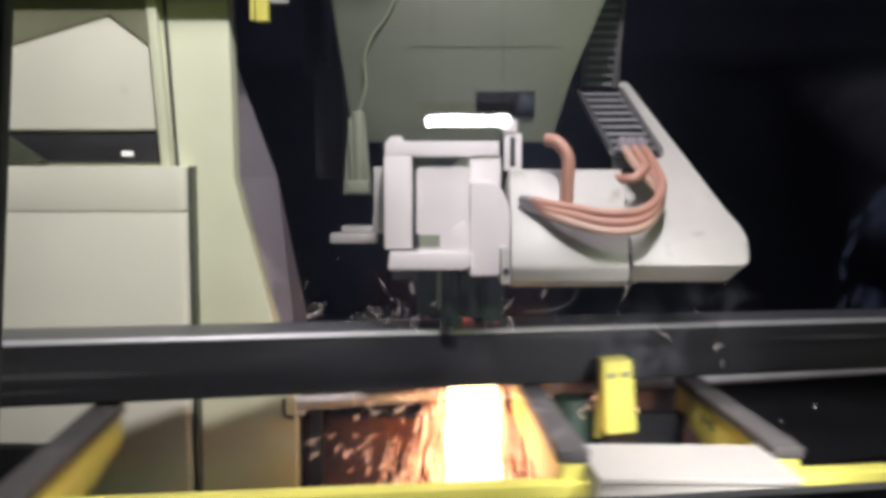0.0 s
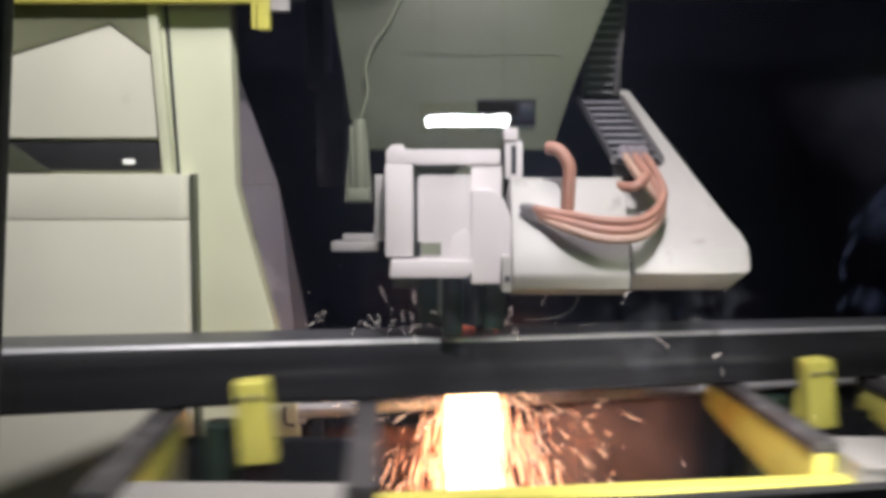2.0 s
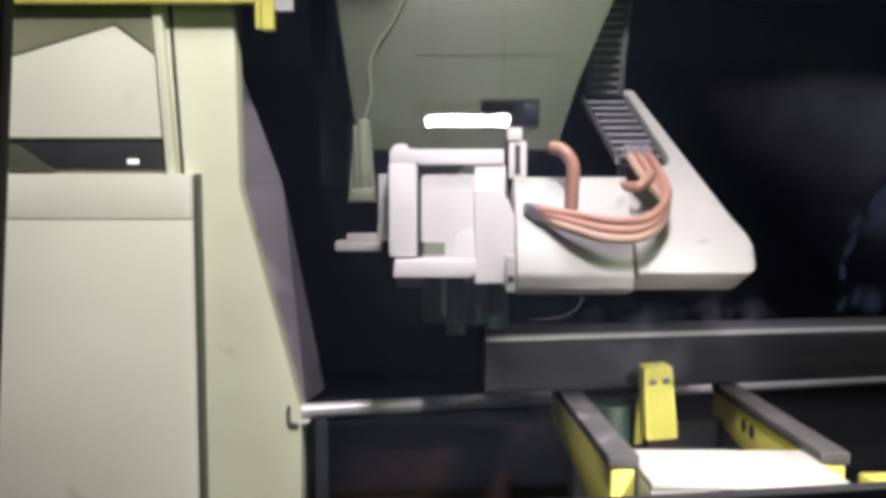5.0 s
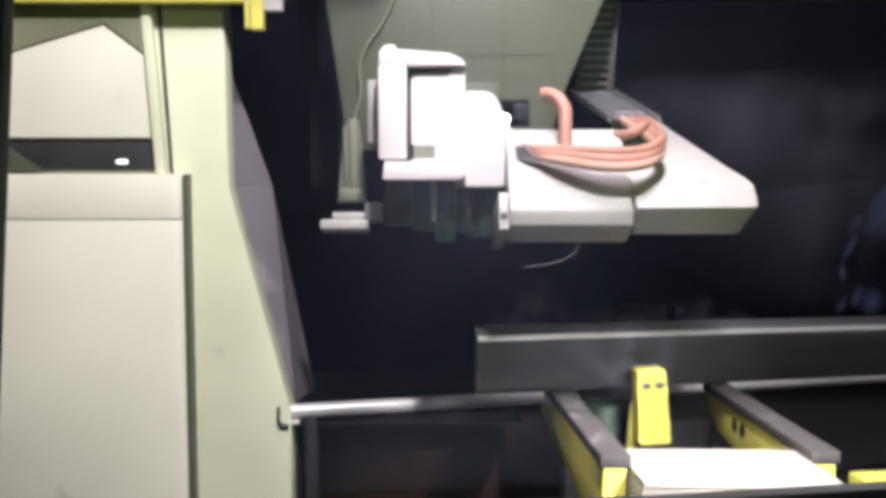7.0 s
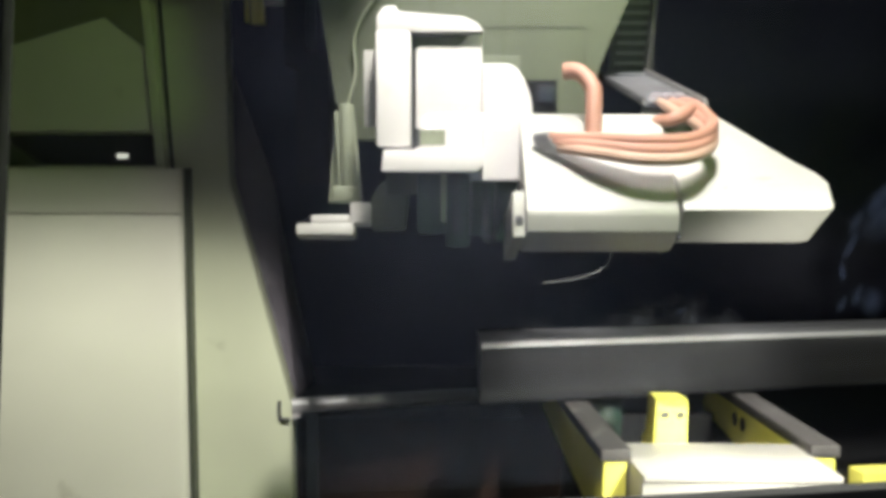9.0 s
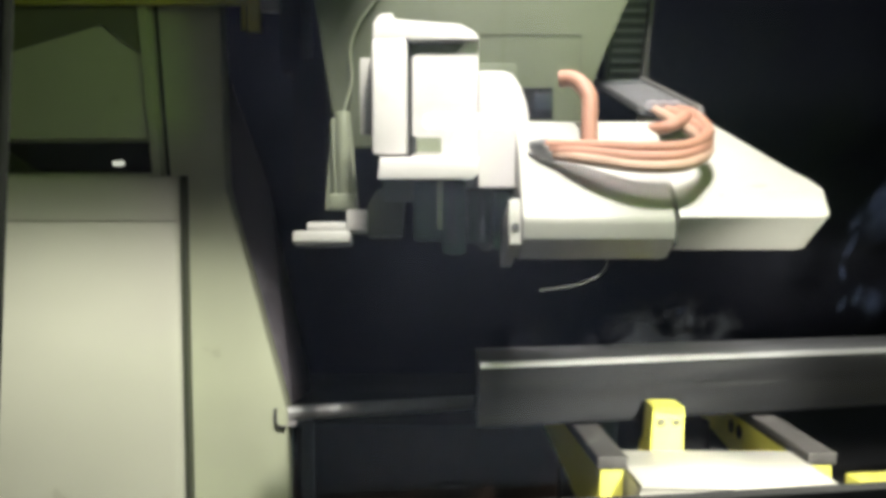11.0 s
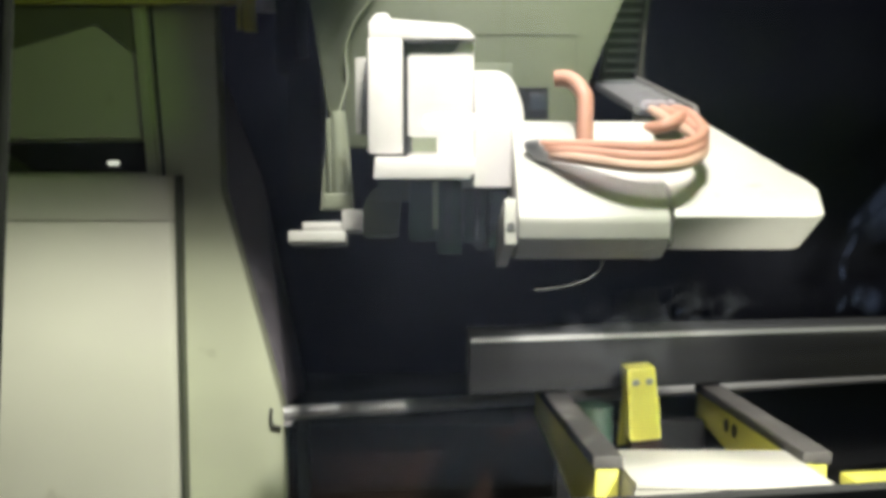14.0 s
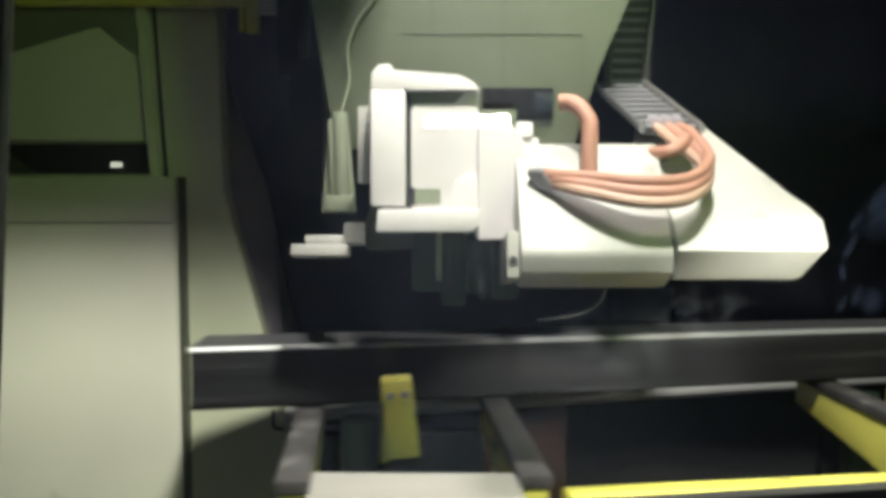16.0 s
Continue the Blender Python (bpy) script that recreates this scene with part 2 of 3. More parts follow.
def build_setting():
    def slab(name, dims, mat, label, category):
        ob = boxes(name, mat, None, [dims], 0, label)
        return tagged(ob, "", category, "", "structure")
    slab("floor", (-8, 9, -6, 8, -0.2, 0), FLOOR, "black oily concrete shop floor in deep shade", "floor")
    # unseen slab added to reflect a bluish veil in the pane
    slab("floor_cabin", (-3.5, 9, -6, 0.47, 0.0, 0.02), VEIL_FLOOR, "added blue-grey slab whose reflection hazes the pane", "floor")
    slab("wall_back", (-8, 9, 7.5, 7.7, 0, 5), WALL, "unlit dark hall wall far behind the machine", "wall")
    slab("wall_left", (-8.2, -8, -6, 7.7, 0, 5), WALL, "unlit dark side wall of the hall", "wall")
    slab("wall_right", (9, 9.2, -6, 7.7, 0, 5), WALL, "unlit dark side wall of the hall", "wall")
    slab("wall_rear", (-8, 9, -6.2, -6, 0, 5), VEIL_REAR, "bluish rear cabin wall whose reflection hazes the pane", "wall")
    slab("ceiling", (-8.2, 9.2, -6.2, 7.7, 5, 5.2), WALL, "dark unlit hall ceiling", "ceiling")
    # wall of the control cabin with the viewing window
    bm = bmesh.new()
    for d in ((-3.6, -3.5, -6, 0.57, 0, 5), (-3.499, -0.33, 0.47, 0.57, 0, 5), (0.6, 9, 0.47, 0.57, 0, 5), (-0.33, 0.6, 0.47, 0.57, 0, 1.33),
              (-0.33, 0.6, 0.47, 0.57, 2.1, 5)):
        add_box(bm, *d)
    tagged(part("wall_cabin", finish(bm), CABIN, None, "dark control cabin wall with a viewing window"), "", "wall", "", "structure")
    win = thing("window_1", "glazed viewing window with a black frame and smudged pane", "window", None, "", "structure")
    bm = bmesh.new()
    add_prism(bm, [(-0.34, 1.32), (-0.2565, 1.32), (-0.228, 1.703), (-0.2015, 2.1), (-0.34, 2.1)], "y", 0.49, 0.502)
    part("window_frame", finish(bm, 0.002), CABIN, win, "black window frame")
    bm = bmesh.new()
    add_prism(bm, [(-0.3, 1.325), (0.6, 1.325), (0.6, 1.477), (0.235, 1.4505), (0.1, 1.442), (-0.3, 1.425)], "y", 0.49, 0.502)
    part("window_sill", finish(bm, 0.002), CABIN, win, "black window sill")
    pane = boxes("pane", GLASS, win, [(-0.32, 0.6, 0.507, 0.513, 1.33, 2.1)], 0, "clear glass pane")
    pane.visible_shadow = False
    # soft wiped streaks: x, z, length, width, lean from upright
    for x, z, long, wide, lean in ((0.2265, 1.602, 0.026, 0.0085, 36), (0.2145, 1.5895, 0.016, 0.006, 30), (0.212, 1.577, 0.022, 0.006, 24),
                                   (0.208, 1.563, 0.014, 0.006, -6), (0.2085, 1.5455, 0.013, 0.006, 24), (0.2165, 1.55, 0.016, 0.007, 16),
                                   (0.2245, 1.547, 0.018, 0.015, 0), (0.23, 1.595, 0.04, 0.024, 34), (0.1225, 1.5415, 0.008, 0.004, 60)):
        bm = bmesh.new()
        add_box(bm, -wide / 2, wide / 2, -0.0002, 0.0002, -long / 2, long / 2)
        part("smudge", finish(bm), SMEAR, win, "pale dusty smear on the glass", pose(x, 0.5062, z, 0, lean, 0))
    global window_ob, lamp_ob
    window_ob = win
    lamp_ob = lamp = thing("tube_lamp", "short white fluorescent tube lamp hanging on two rods", "lamp", LAMP_AT)
    boxes("housing", BLACK, lamp, [(-0.27, 0.27, -0.04, 0.04, 0.045, 0.1)], 0.01)
    for x in (-0.2, 0.2):
        bm = bmesh.new()
        add_rod(bm, (x, 0, 0.1), (x, 0, 3.1), 0.006, sides=8)
        part("hanging_rod", finish(bm), BLACK, lamp, "thin black hanging rod")
    bm = bmesh.new()
    add_rod(bm, (-0.233, 0, 0), (0.233, 0, 0), 0.0335)
    part("tube", finish(bm), TUBE, lamp, "glowing white tube")
    for x in (-0.246, 0.246):
        boxes("socket", BLACK, lamp, [(x - 0.012, x + 0.012, -0.04, 0.04, -0.043, 0.044)], 0.004)


# ---------------------------------------------------------------- machine frame beside the line
# the column and its hoist, drawn in towards the line
CLOSER = Matrix.Translation((0, 0, 1.618)) @ Matrix.Scale(0.9516, 4) @ Matrix.Translation((0, 0, -1.618))

BEAM_AT = Matrix.Translation((0, 0, 1.618)) @ Matrix.Scale(1.009, 4) @ Matrix.Translation((0, 0, -1.618))


def build_column():
    col = thing("machine_column", "pale green-cream painted steel machine column with cabinet", "machine", CLOSER @ pose(0, 3.6, 0))
    bm = bmesh.new()
    add_prism(bm, [(-1.9, -0.0822), (-0.59, -0.0822), (-0.587, 0.69), (-0.81, 1.554), (-0.82, 2.32), (-1.9, 2.32)], "y", 0, 0.12)
    part("front_plate", finish(bm, 0.008), CREAM, col, "pale green-cream painted front plate")
    # cabinet below, with a rounded outer edge
    plan = [(-1.85, -0.09), (-1.01, -0.09), (-0.985, -0.084), (-0.97, -0.068), (-0.963, -0.04), (-0.962, -0.001), (-1.85, -0.001)]
    bm = bmesh.new()
    add_prism(bm, plan, "z", -0.0822, 1.43)
    part("cabinet_door", finish(bm, 0.003), CREAM_PANEL, col, "cream painted cabinet door")
    bm = bmesh.new()
    add_prism(bm, plan, "z", 1.434, 1.6)
    part("cabinet_top", finish(bm, 0.006), CREAM_PANEL, col)
    # dark joint, deepened so it also stands for shade on the cabinet side
    boxes("seam_strip", OLIVE, col, [(-0.9612, -0.95, -0.078, 0.004, -0.08, 1.6)], 0.001, "dark joint strip, deepened to stand for shade on the cabinet side")
    # dark recess with lamp
    boxes("recess", BLACK, col, [(-1.7, -1.08, -0.012, -0.002, 1.612, 1.725)], 0.004, "black recessed slot")
    bm = bmesh.new()
    add_box(bm, -1.226, -1.184, -0.022, -0.01, 1.637, 1.655)
    part("indicator", finish(bm, 0.004), GLINT, col, "small white indicator lamp")
    # upper panel with a sloped shade
    bm = bmesh.new()
    add_prism(bm, [(-1.85, 1.735), (-1.09, 1.735), (-1.105, 2.32), (-1.85, 2.32)], "y", -0.03, 0.0)
    part("upper_panel", finish(bm, 0.006), CREAM_PANEL, col, "cream painted upper panel")
    bm = bmesh.new()
    add_prism(bm, [(-1.07, 1.6), (-1.035, 1.6), (-1.085, 2.32), (-1.12, 2.32)], "y", -0.05, 0.0)
    part("rib", finish(bm, 0.004), CREAM, col)
    bm = bmesh.new()
    add_prism(bm, [(-1.026, 1.6), (-1.016, 1.6), (-1.055, 2.32), (-1.065, 2.32)], "y", -0.012, 0.001)
    part("joint", finish(bm, 0.001), DARK, col, "dark joint")
    bm = bmesh.new()
    add_prism(bm, [(-1.7, 1.613), (-1.5, 1.613), (-1.64, 1.71), (-1.7, 1.71)], "y", -0.035, -0.013)
    part("wedge", finish(bm, 0.003), OLIVE, col, "grey-green wedge")
    # peaked shadow on the upper panel, drawn as a dark plate
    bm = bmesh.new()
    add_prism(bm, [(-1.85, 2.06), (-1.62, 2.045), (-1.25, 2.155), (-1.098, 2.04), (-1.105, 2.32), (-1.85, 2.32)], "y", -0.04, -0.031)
    part("hood", finish(bm, 0.003), PEAK_SHADE, col, "dark green-grey plate standing for a peaked shadow")
    # guard that runs back from the column
    bm = bmesh.new()
    add_loft(bm, [(-0.812, 0.125, 1.554), (-0.834, 0.125, 2.0), (-0.874, 0.125, 2.0), (-0.852, 0.125, 1.554)],
             [(-0.69, 0.25, 1.556), (-0.83, 0.16, 2.0), (-0.87, 0.16, 2.0), (-0.73, 0.25, 1.556)])
    add_loft(bm, [(-0.587, 0.125, 0.69), (-0.812, 0.125, 1.553), (-0.852, 0.125, 1.553), (-0.627, 0.125, 0.69)],
             [(-0.562, 0.5, 0.66), (-0.69, 0.25, 1.555), (-0.73, 0.25, 1.555), (-0.602, 0.5, 0.66)])
    part("guard", finish(bm), PURPLE, col, "grey slanted guard plate")
    # yellow hoist beam across the top
    hoist = thing("hoist_beam", "yellow painted beam with a short hanging end stop", "beam", BEAM_AT @ pose(0, 3.3, 0))
    boxes("beam", YELLOW, hoist, [(-1.9, -0.66, 0, 0.045, 2.185, 2.3)], 0.006)
    boxes("end_stop", YELLOW, hoist, [(-0.659, -0.615, 0.0, 0.05, 2.095, 2.3), (-0.675, -0.66, -0.012, -0.002, 2.095, 2.3)], 0.005)
    boxes("bracket", WHITE, hoist, [(-0.614, -0.55, 0.015, 0.05, 2.16, 2.3)], 0.005, "white bracket")


def build_far_rail():
    rail = thing("far_rail", "bright worn steel pipe rail behind the workpiece", "rail")
    bm = bmesh.new()
    add_rod(bm, (-0.575, 3.46, 0.722), (3.555, 5.0, 0.587), 0.028)
    part("pipe", finish(bm, 0.002), GALV, rail)
    for k in (0.02, 0.9):
        x, y = -0.575 + 4.13 * k, 3.46 + 1.54 * k
        boxes("post", DARK, rail, [(x - 0.02, x + 0.02, y - 0.02, y + 0.02, 0, 0.7 - 0.135 * k)], 0.003)
    boxes("end_plate", WHITE, rail, [(-0.6, -0.53, 3.43, 3.49, 0.682, 0.692)], 0.002, "pale end plate")
    bm = bmesh.new()
    add_tube(bm, [(-0.6, 3.415, 0.752), (-0.602, 3.415, 0.712), (-0.595, 3.415, 0.687), (-0.565, 3.415, 0.682)], 0.006, 6, 5)
    part("hook", finish(bm), BLACK, rail, "black bent hook")
    bins = thing("slag_bin", "rusty steel slag bin with an open side under the torch", "bin")
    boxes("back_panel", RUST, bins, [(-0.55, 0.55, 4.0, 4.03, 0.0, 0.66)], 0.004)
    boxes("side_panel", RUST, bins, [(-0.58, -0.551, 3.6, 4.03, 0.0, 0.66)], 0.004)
    # added cover that keeps lamp light off the back panel
    boxes("lid", PITCH_BLACK, bins, [(-0.58, 0.3, 3.5, 4.03, 0.655, 0.67)], 0.003, "black lid added to keep lamp light off the bin")
    # black in place of rust, standing in for shade inside the bin
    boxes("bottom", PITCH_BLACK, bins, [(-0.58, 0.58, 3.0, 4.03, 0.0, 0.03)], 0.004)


def build_gantry():
    for x in (-2.15, 2.9):
        run = thing("gantry_rail", "dark steel runway rail of the gantry on two posts", "rail", None, "gantry rails")
        boxes("runway", DARK, run, [(x, x + 0.2, 1.9, 5.2, 2.3, 2.378)], 0.004)
        for y in (1.95, 5.05):
            boxes("post", DARK, run, [(x + 0.04, x + 0.16, y - 0.06, y + 0.06, 0, 2.299)], 0.004)


# ---------------------------------------------------------------- workpiece and carts
def build_workpiece():
    bm = bmesh.new()
    n = 5
    def ring(x, w0, w1, z0, z1, r):
        out = []
        for cx, cz, a0 in ((w1 - r, z1 - r, 0), (w0 + r, z1 - r, 90), (w0 + r, z0 + r, 180), (w1 - r, z0 + r, 270)):
            for k in range(n):
                a = radians(a0 + 90 * k / (n - 1))
                out.append(bm.verts.new((x, cx + r * math.cos(a), cz + r * math.sin(a))))
        return out
    L = 7.6
    rings = [ring(0, 0, 0.24, 0.85, 1.05, 0.016), ring(L, 0, 0.24, 0.85, 1.05, 0.016),
             ring(L, 0.01, 0.23, 0.86, 1.04, 0.008), ring(0, 0.01, 0.23, 0.86, 1.04, 0.008)]
    for v in rings[0] + rings[3]:
        v.co.x += 0.3 * v.co.y  # cut at a slant
    for a, b in zip(rings, rings[1:] + rings[:1]):
        for k in range(len(a)):
            bm.faces.new((a[k], a[(k + 1) % len(a)], b[(k + 1) % len(b)], b[k]))
    bm.faces.new([bm.verts.new(v.co + Vector((0.004, 0, 0))) for v in rings[3]])
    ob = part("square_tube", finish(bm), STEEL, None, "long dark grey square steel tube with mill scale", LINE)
    ob.data.materials.append(LIT_TOP)
    ob.data.materials.append(LIT_EDGE)
    # lit tones on upward faces: bright strip along the front edge, top behind
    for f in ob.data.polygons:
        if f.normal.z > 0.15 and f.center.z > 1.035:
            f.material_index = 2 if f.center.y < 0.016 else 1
    return tagged(ob, "", "steel tube")


PITCH = 2.02


def build_carts():
    cart = thing("support_cart", "yellow steel support cart with black padded arms", "cart", CART, "carts under the tube")
    for s in (0.305, 0.92):
        bm = bmesh.new()
        f = -0.71 if s < 0.5 else -0.66
        add_prism(bm, [(f, 0.6), (0.24, 0.72), (0.24, 0.813), (f, 0.813)], "x", s - 0.032, s + 0.032)
        arm = part("arm", finish(bm, 0.004), YELLOW, cart)
        boxes("pad", PAD, arm, [(s - 0.042, s + 0.042, f - 0.005, 0.24, 0.815, 0.85)], 0.004, "black worn rubber pad")
        boxes("leg", YELLOW, cart, [(s - 0.04, s + 0.03, -0.76, -0.69, 0.02, 0.62)], 0.004)
        for w in ((-0.14, -0.07) if s > 0.5 else ()):
            bm = bmesh.new()
            add_rod(bm, (s - 0.034, w, 0.765), (s - 0.0325, w, 0.765), 0.024)
            part("hole_rim", finish(bm), BLACK, arm, "dark round hole")
    boxes("deck_plate", PLATE, cart, [(0.345, 0.88, -0.85, -0.545, 0.805, 0.82)], 0.003, "white painted deck plate")
    boxes("deck_edge", PLATE, cart, [(0.345, 0.88, -0.84, -0.56, 0.7, 0.803)], 0.003)
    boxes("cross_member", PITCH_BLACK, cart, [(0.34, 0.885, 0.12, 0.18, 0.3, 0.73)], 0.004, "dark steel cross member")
    boxes("guide_post", DARK, cart, [(0.55, 0.66, -0.3, -0.22, 0.0, 0.55)], 0.004, "dark steel guide post")
    bm = bmesh.new()
    add_rod(bm, (0.465, 0.08, 0.02), (0.465, 0.08, 0.8), 0.06, 0.064, 20)
    part("guide_sleeve", finish(bm, 0.004), DARK_GREEN, cart, "dark green round guide sleeve")
    bm = bmesh.new()
    add_prism(bm, [(-0.054, -0.118), (0.054, -0.118), (0.049, 0.135), (-0.049, 0.135)], "y", -0.047, 0.047)
    clamp = part("clamp", finish(bm, 0.012, 3), YELLOW, cart, "yellow clamp block with two bolts", pose(0.588, -0.043, 0.833))
    bm = bmesh.new()
    add_prism(bm, [(-0.044, -0.154), (0.022, -0.154), (0.022, 0.066), (-0.022, 0.0)], "y", 0.0475, 0.065)
    part("web", finish(bm, 0.003), YELLOW, clamp, "", pose(-0.03, 0, 0))
    boxes("stub", RUST, clamp, [(-0.047, 0.052, -0.035, 0.035, -0.189, -0.119)], 0.003, "rusty brown stub")
    for x in (-0.02, 0.02):
        bm = bmesh.new()
        add_rod(bm, (x * 1.18, -0.053, 0.085), (x * 1.18, -0.047, 0.088), 0.014, sides=10)
        part("bolt", finish(bm, 0.001), BRIGHT, clamp, "grey bolt head")
    carts = [cart] + [copy_thing(cart, along(PITCH * k, CART)) for k in range(1, 5)]
    rail = boxes("cart_rail", YELLOW, None, [(0.96, 9, -0.76, -0.69, 0.68, 0.76), (0.96, 9, -0.76, -0.73, 0.58, 0.679)], 0.004,
                 "long yellow steel rail joining the support carts", RAIL)
    tagged(rail, "", "rail")
    return carts, rail


# ---------------------------------------------------------------- cutting robot
PIVOT = (0.45, 3.62, 1.85)


def build_robot():
    bot = thing("cutting_robot", "grey-green plasma cutting robot hanging from a gantry ram", "machine", pose(0, 3.7, 0))
    bm = bmesh.new()
    add_loft(bm, [(-0.302, -0.33, 1.684), (0.372, -0.33, 1.684), (0.447, -0.33, 1.916), (0.584, -0.33, 2.239), (0.618, -0.33, 2.369), (-0.417, -0.33, 2.369), (-0.409, -0.33, 2.239), (-0.343, -0.33, 1.802)],
             [(-0.27, 0.3, 1.75), (0.34, 0.3, 1.75), (0.41, 0.3, 1.95), (0.54, 0.3, 2.24), (0.57, 0.3, 2.369), (-0.39, 0.3, 2.369), (-0.38, 0.3, 2.24), (-0.31, 0.3, 1.82)])
    part("ram", finish(bm, 0.012), OLIVE, bot, "grey-green painted tapered ram housing")
    for d in ((-0.123, 0.392, 2.014, 2.018), (-0.125, -0.122, 1.729, 2.018), (0.392, 0.395, 1.9, 2.018)):
        boxes("seam", SEAM, bot, [(d[0], d[1], -0.3325, -0.3301, d[2], d[3])], 0, "thin panel seam")
    boxes("slot", PITCH_BLACK, bot, [(0.105, 0.31, -0.345, -0.337, 1.77, 1.861)], 0.002, "black slot")
    boxes("valve", VALVE, bot, [(0.255, 0.305, -0.352, -0.346, 1.795, 1.845)], 0.006, "dark blue valve block")
    boxes("cross_beam", OLIVE, bot, [(-2.15, 3.1, -0.31, 0.7, 2.38, 3.3)], 0.01, "grey-green gantry cross beam")
    # added unseen block, its shadow darkens the upper column as the robot advances
    boxes("drive_cover", OLIVE, bot, [(-2.15, -0.06, -1.03, -0.315, 2.768, 3.1)], 0.01, "unseen grey-green block added along the beam to shade the column")
    # pneumatic cylinder beside the ram
    bm = bmesh.new()
    add_box(bm, -0.345, -0.265, -0.4, -0.34, 1.508, 1.552)
    add_rod(bm, (-0.3, -0.37, 1.55), (-0.305, -0.37, 1.79), 0.023)
    add_rod(bm, (-0.326, -0.37, 1.55), (-0.333, -0.37, 1.77), 0.008)
    part("cylinder", finish(bm, 0.006), GREY, bot, "pale grey pneumatic cylinder")
    bm = bmesh.new()
    add_tube(bm, [(-0.3, -0.37, 1.79), (-0.278, -0.36, 1.88), (-0.282, -0.355, 1.97), (-0.255, -0.35, 2.05), (-0.205, -0.345, 2.12), (-0.14, -0.345, 2.25)], 0.0045)
    part("air_line", finish(bm), GREY, bot, "thin pale air line")
    bm = bmesh.new()
    add_prism(bm, [(-0.342, 1.755), (-0.362, 1.5), (-0.262, 1.5), (-0.282, 1.755)], "y", -0.345, -0.334)
    part("ram_side_plate", finish(bm, 0.003), GREY, bot, "pale plate behind the cylinder")
    boxes("dark_bracket", PITCH_BLACK, bot, [(-0.52, -0.41, 0.1, 0.3, 1.55, 2.0), (-0.56, -0.49, 0.1, 0.4, 1.95, 2.368)], 0.006, "dark steel bracket")
    boxes("cross_bar", WHITE, bot, [(-0.1, 0.18, -0.5, -0.42, 1.635, 1.685)], 0.006)
    boxes("bar_lug", WHITE, bot, [(0.04, 0.185, -0.49, -0.43, 1.5, 1.634)], 0.006)
    boxes("clip", WHITE, bot, [(0.2, 0.262, -0.4, -0.355, 1.585, 1.715), (0.195, 0.245, -0.41, -0.35, 1.716, 1.76)], 0.006)
    boxes("clip_gap", DARK, bot, [(0.222, 0.24, -0.404, -0.401, 1.6, 1.7)], 0.001)

    # boom, about its rear pivot
    px, py, pz = PIVOT

    def loc(x, y, z):
        return (x - px, y - py, z - pz)
    bm = bmesh.new()
    # steep front band below a long sloping top, chamfered underneath
    plan = [(0.575, 2.9), (0.912, 2.9), (0.936, 2.912), (0.945, 2.945), (0.936, 3.0), (0.91, 3.06), (0.705, 3.7), (0.668, 3.7), (0.645, 3.36), (0.575, 3.3)]
    add_rings(bm, [[loc(x - (0.035 if x > 0.6 else 0), y + (0.09 if y < 3.2 else 0), 1.237 + 0.55 * (y - 2.9)) for x, y in plan],
                   [loc(x, y, 1.3 + 0.72 * (y - 2.9)) for x, y in plan],
                   [loc(x - (0.006 if x > 0.6 else 0), max(y, 2.94), 1.375 + 0.72 * (max(y, 2.94) - 2.94)) for x, y in plan]])
    bob = part("boom", finish(bm, 0.009), BOOM, bot, "pale painted tapered boom", pose(px, py - 3.7, pz))
    # rounded housing between the head and the boom
    bm = bmesh.new()
    prof = [(3.42, 1.5), (3.12, 1.585), (3.075, 1.593), (3.055, 1.584), (2.998, 1.487), (2.94, 1.385), (2.899, 1.303), (2.897, 1.29), (2.912, 1.25), (2.955, 1.232), (3.01, 1.22), (3.1, 1.235), (3.3, 1.33), (3.42, 1.4)]
    add_prism(bm, [(y - py, z - pz) for y, z in prof], "x", 0.203 - px, 0.565 - px)
    part("housing", finish(bm, 0.008), BOOM, bob, "pale painted rounded motor housing")
    boxes("side_plate", BOOM, bob, [(0.172 - px, 0.2015 - px, -0.700, -0.370, -0.612, -0.500)], 0.004)
    bm = bmesh.new()
    add_rod(bm, (0.187 - px, -0.705, -0.57), (0.187 - px, -0.695, -0.57), 0.01)
    part("hole", finish(bm), BLACK, bob, "dark bolt hole")
    boxes("groove", DARK, bob, [(0.566 - px, 0.574 - px, -0.690, -0.470, -0.612, -0.520)], 0.001, "dark joint")
    boxes("terminal_box", DARK, bob, [(0.585 - px, 0.635 - px, -0.400, -0.350, -0.320, -0.260)], 0.006, "dark terminal box")
    def lay(x, y, z):
        return loc(x * 0.935, y - 0.08, z - 0.035)
    bm = bmesh.new()
    add_tube(bm, [loc(*p) for p in [(0.38, 2.985, 1.46), (0.38, 2.98, 1.53), (0.383, 2.98, 1.6), (0.381, 2.982, 1.632), (0.362, 2.99, 1.665), (0.34, 3.0, 1.682), (0.314, 3.01, 1.684)]], 0.0205, 12, 4, 0.08)
    part("hose", finish(bm), HOSE, bob, "orange-red ribbed hose with an elbow")
    for k in range(3):
        o = 0.027 * k
        pts = [(0.285 + 0.01 * k, 3.04, 1.53 - 0.012 * k), (0.40, 2.99 - o * 0.4, 1.513 - o * 0.8), (0.52, 2.95 - o * 0.4, 1.497 - o), (0.64, 2.96 - o * 0.3, 1.505 - o * 0.9),
               (0.725 - o * 0.1, 3.06, 1.57 - o * 0.6), (0.715 - o * 1.1, 3.17, 1.655 - o * 0.3), (0.70 - o * 1.2, 3.27, 1.70)]
        bm = bmesh.new()
        add_tube(bm, [lay(*p) for p in pts], 0.0145, 10, 8)
        part("hose", finish(bm), HOSE if k < 2 else HOSE_PALE, bob, "orange-red looping hose" if k < 2 else "faded pinkish looping hose")
        bm = bmesh.new()
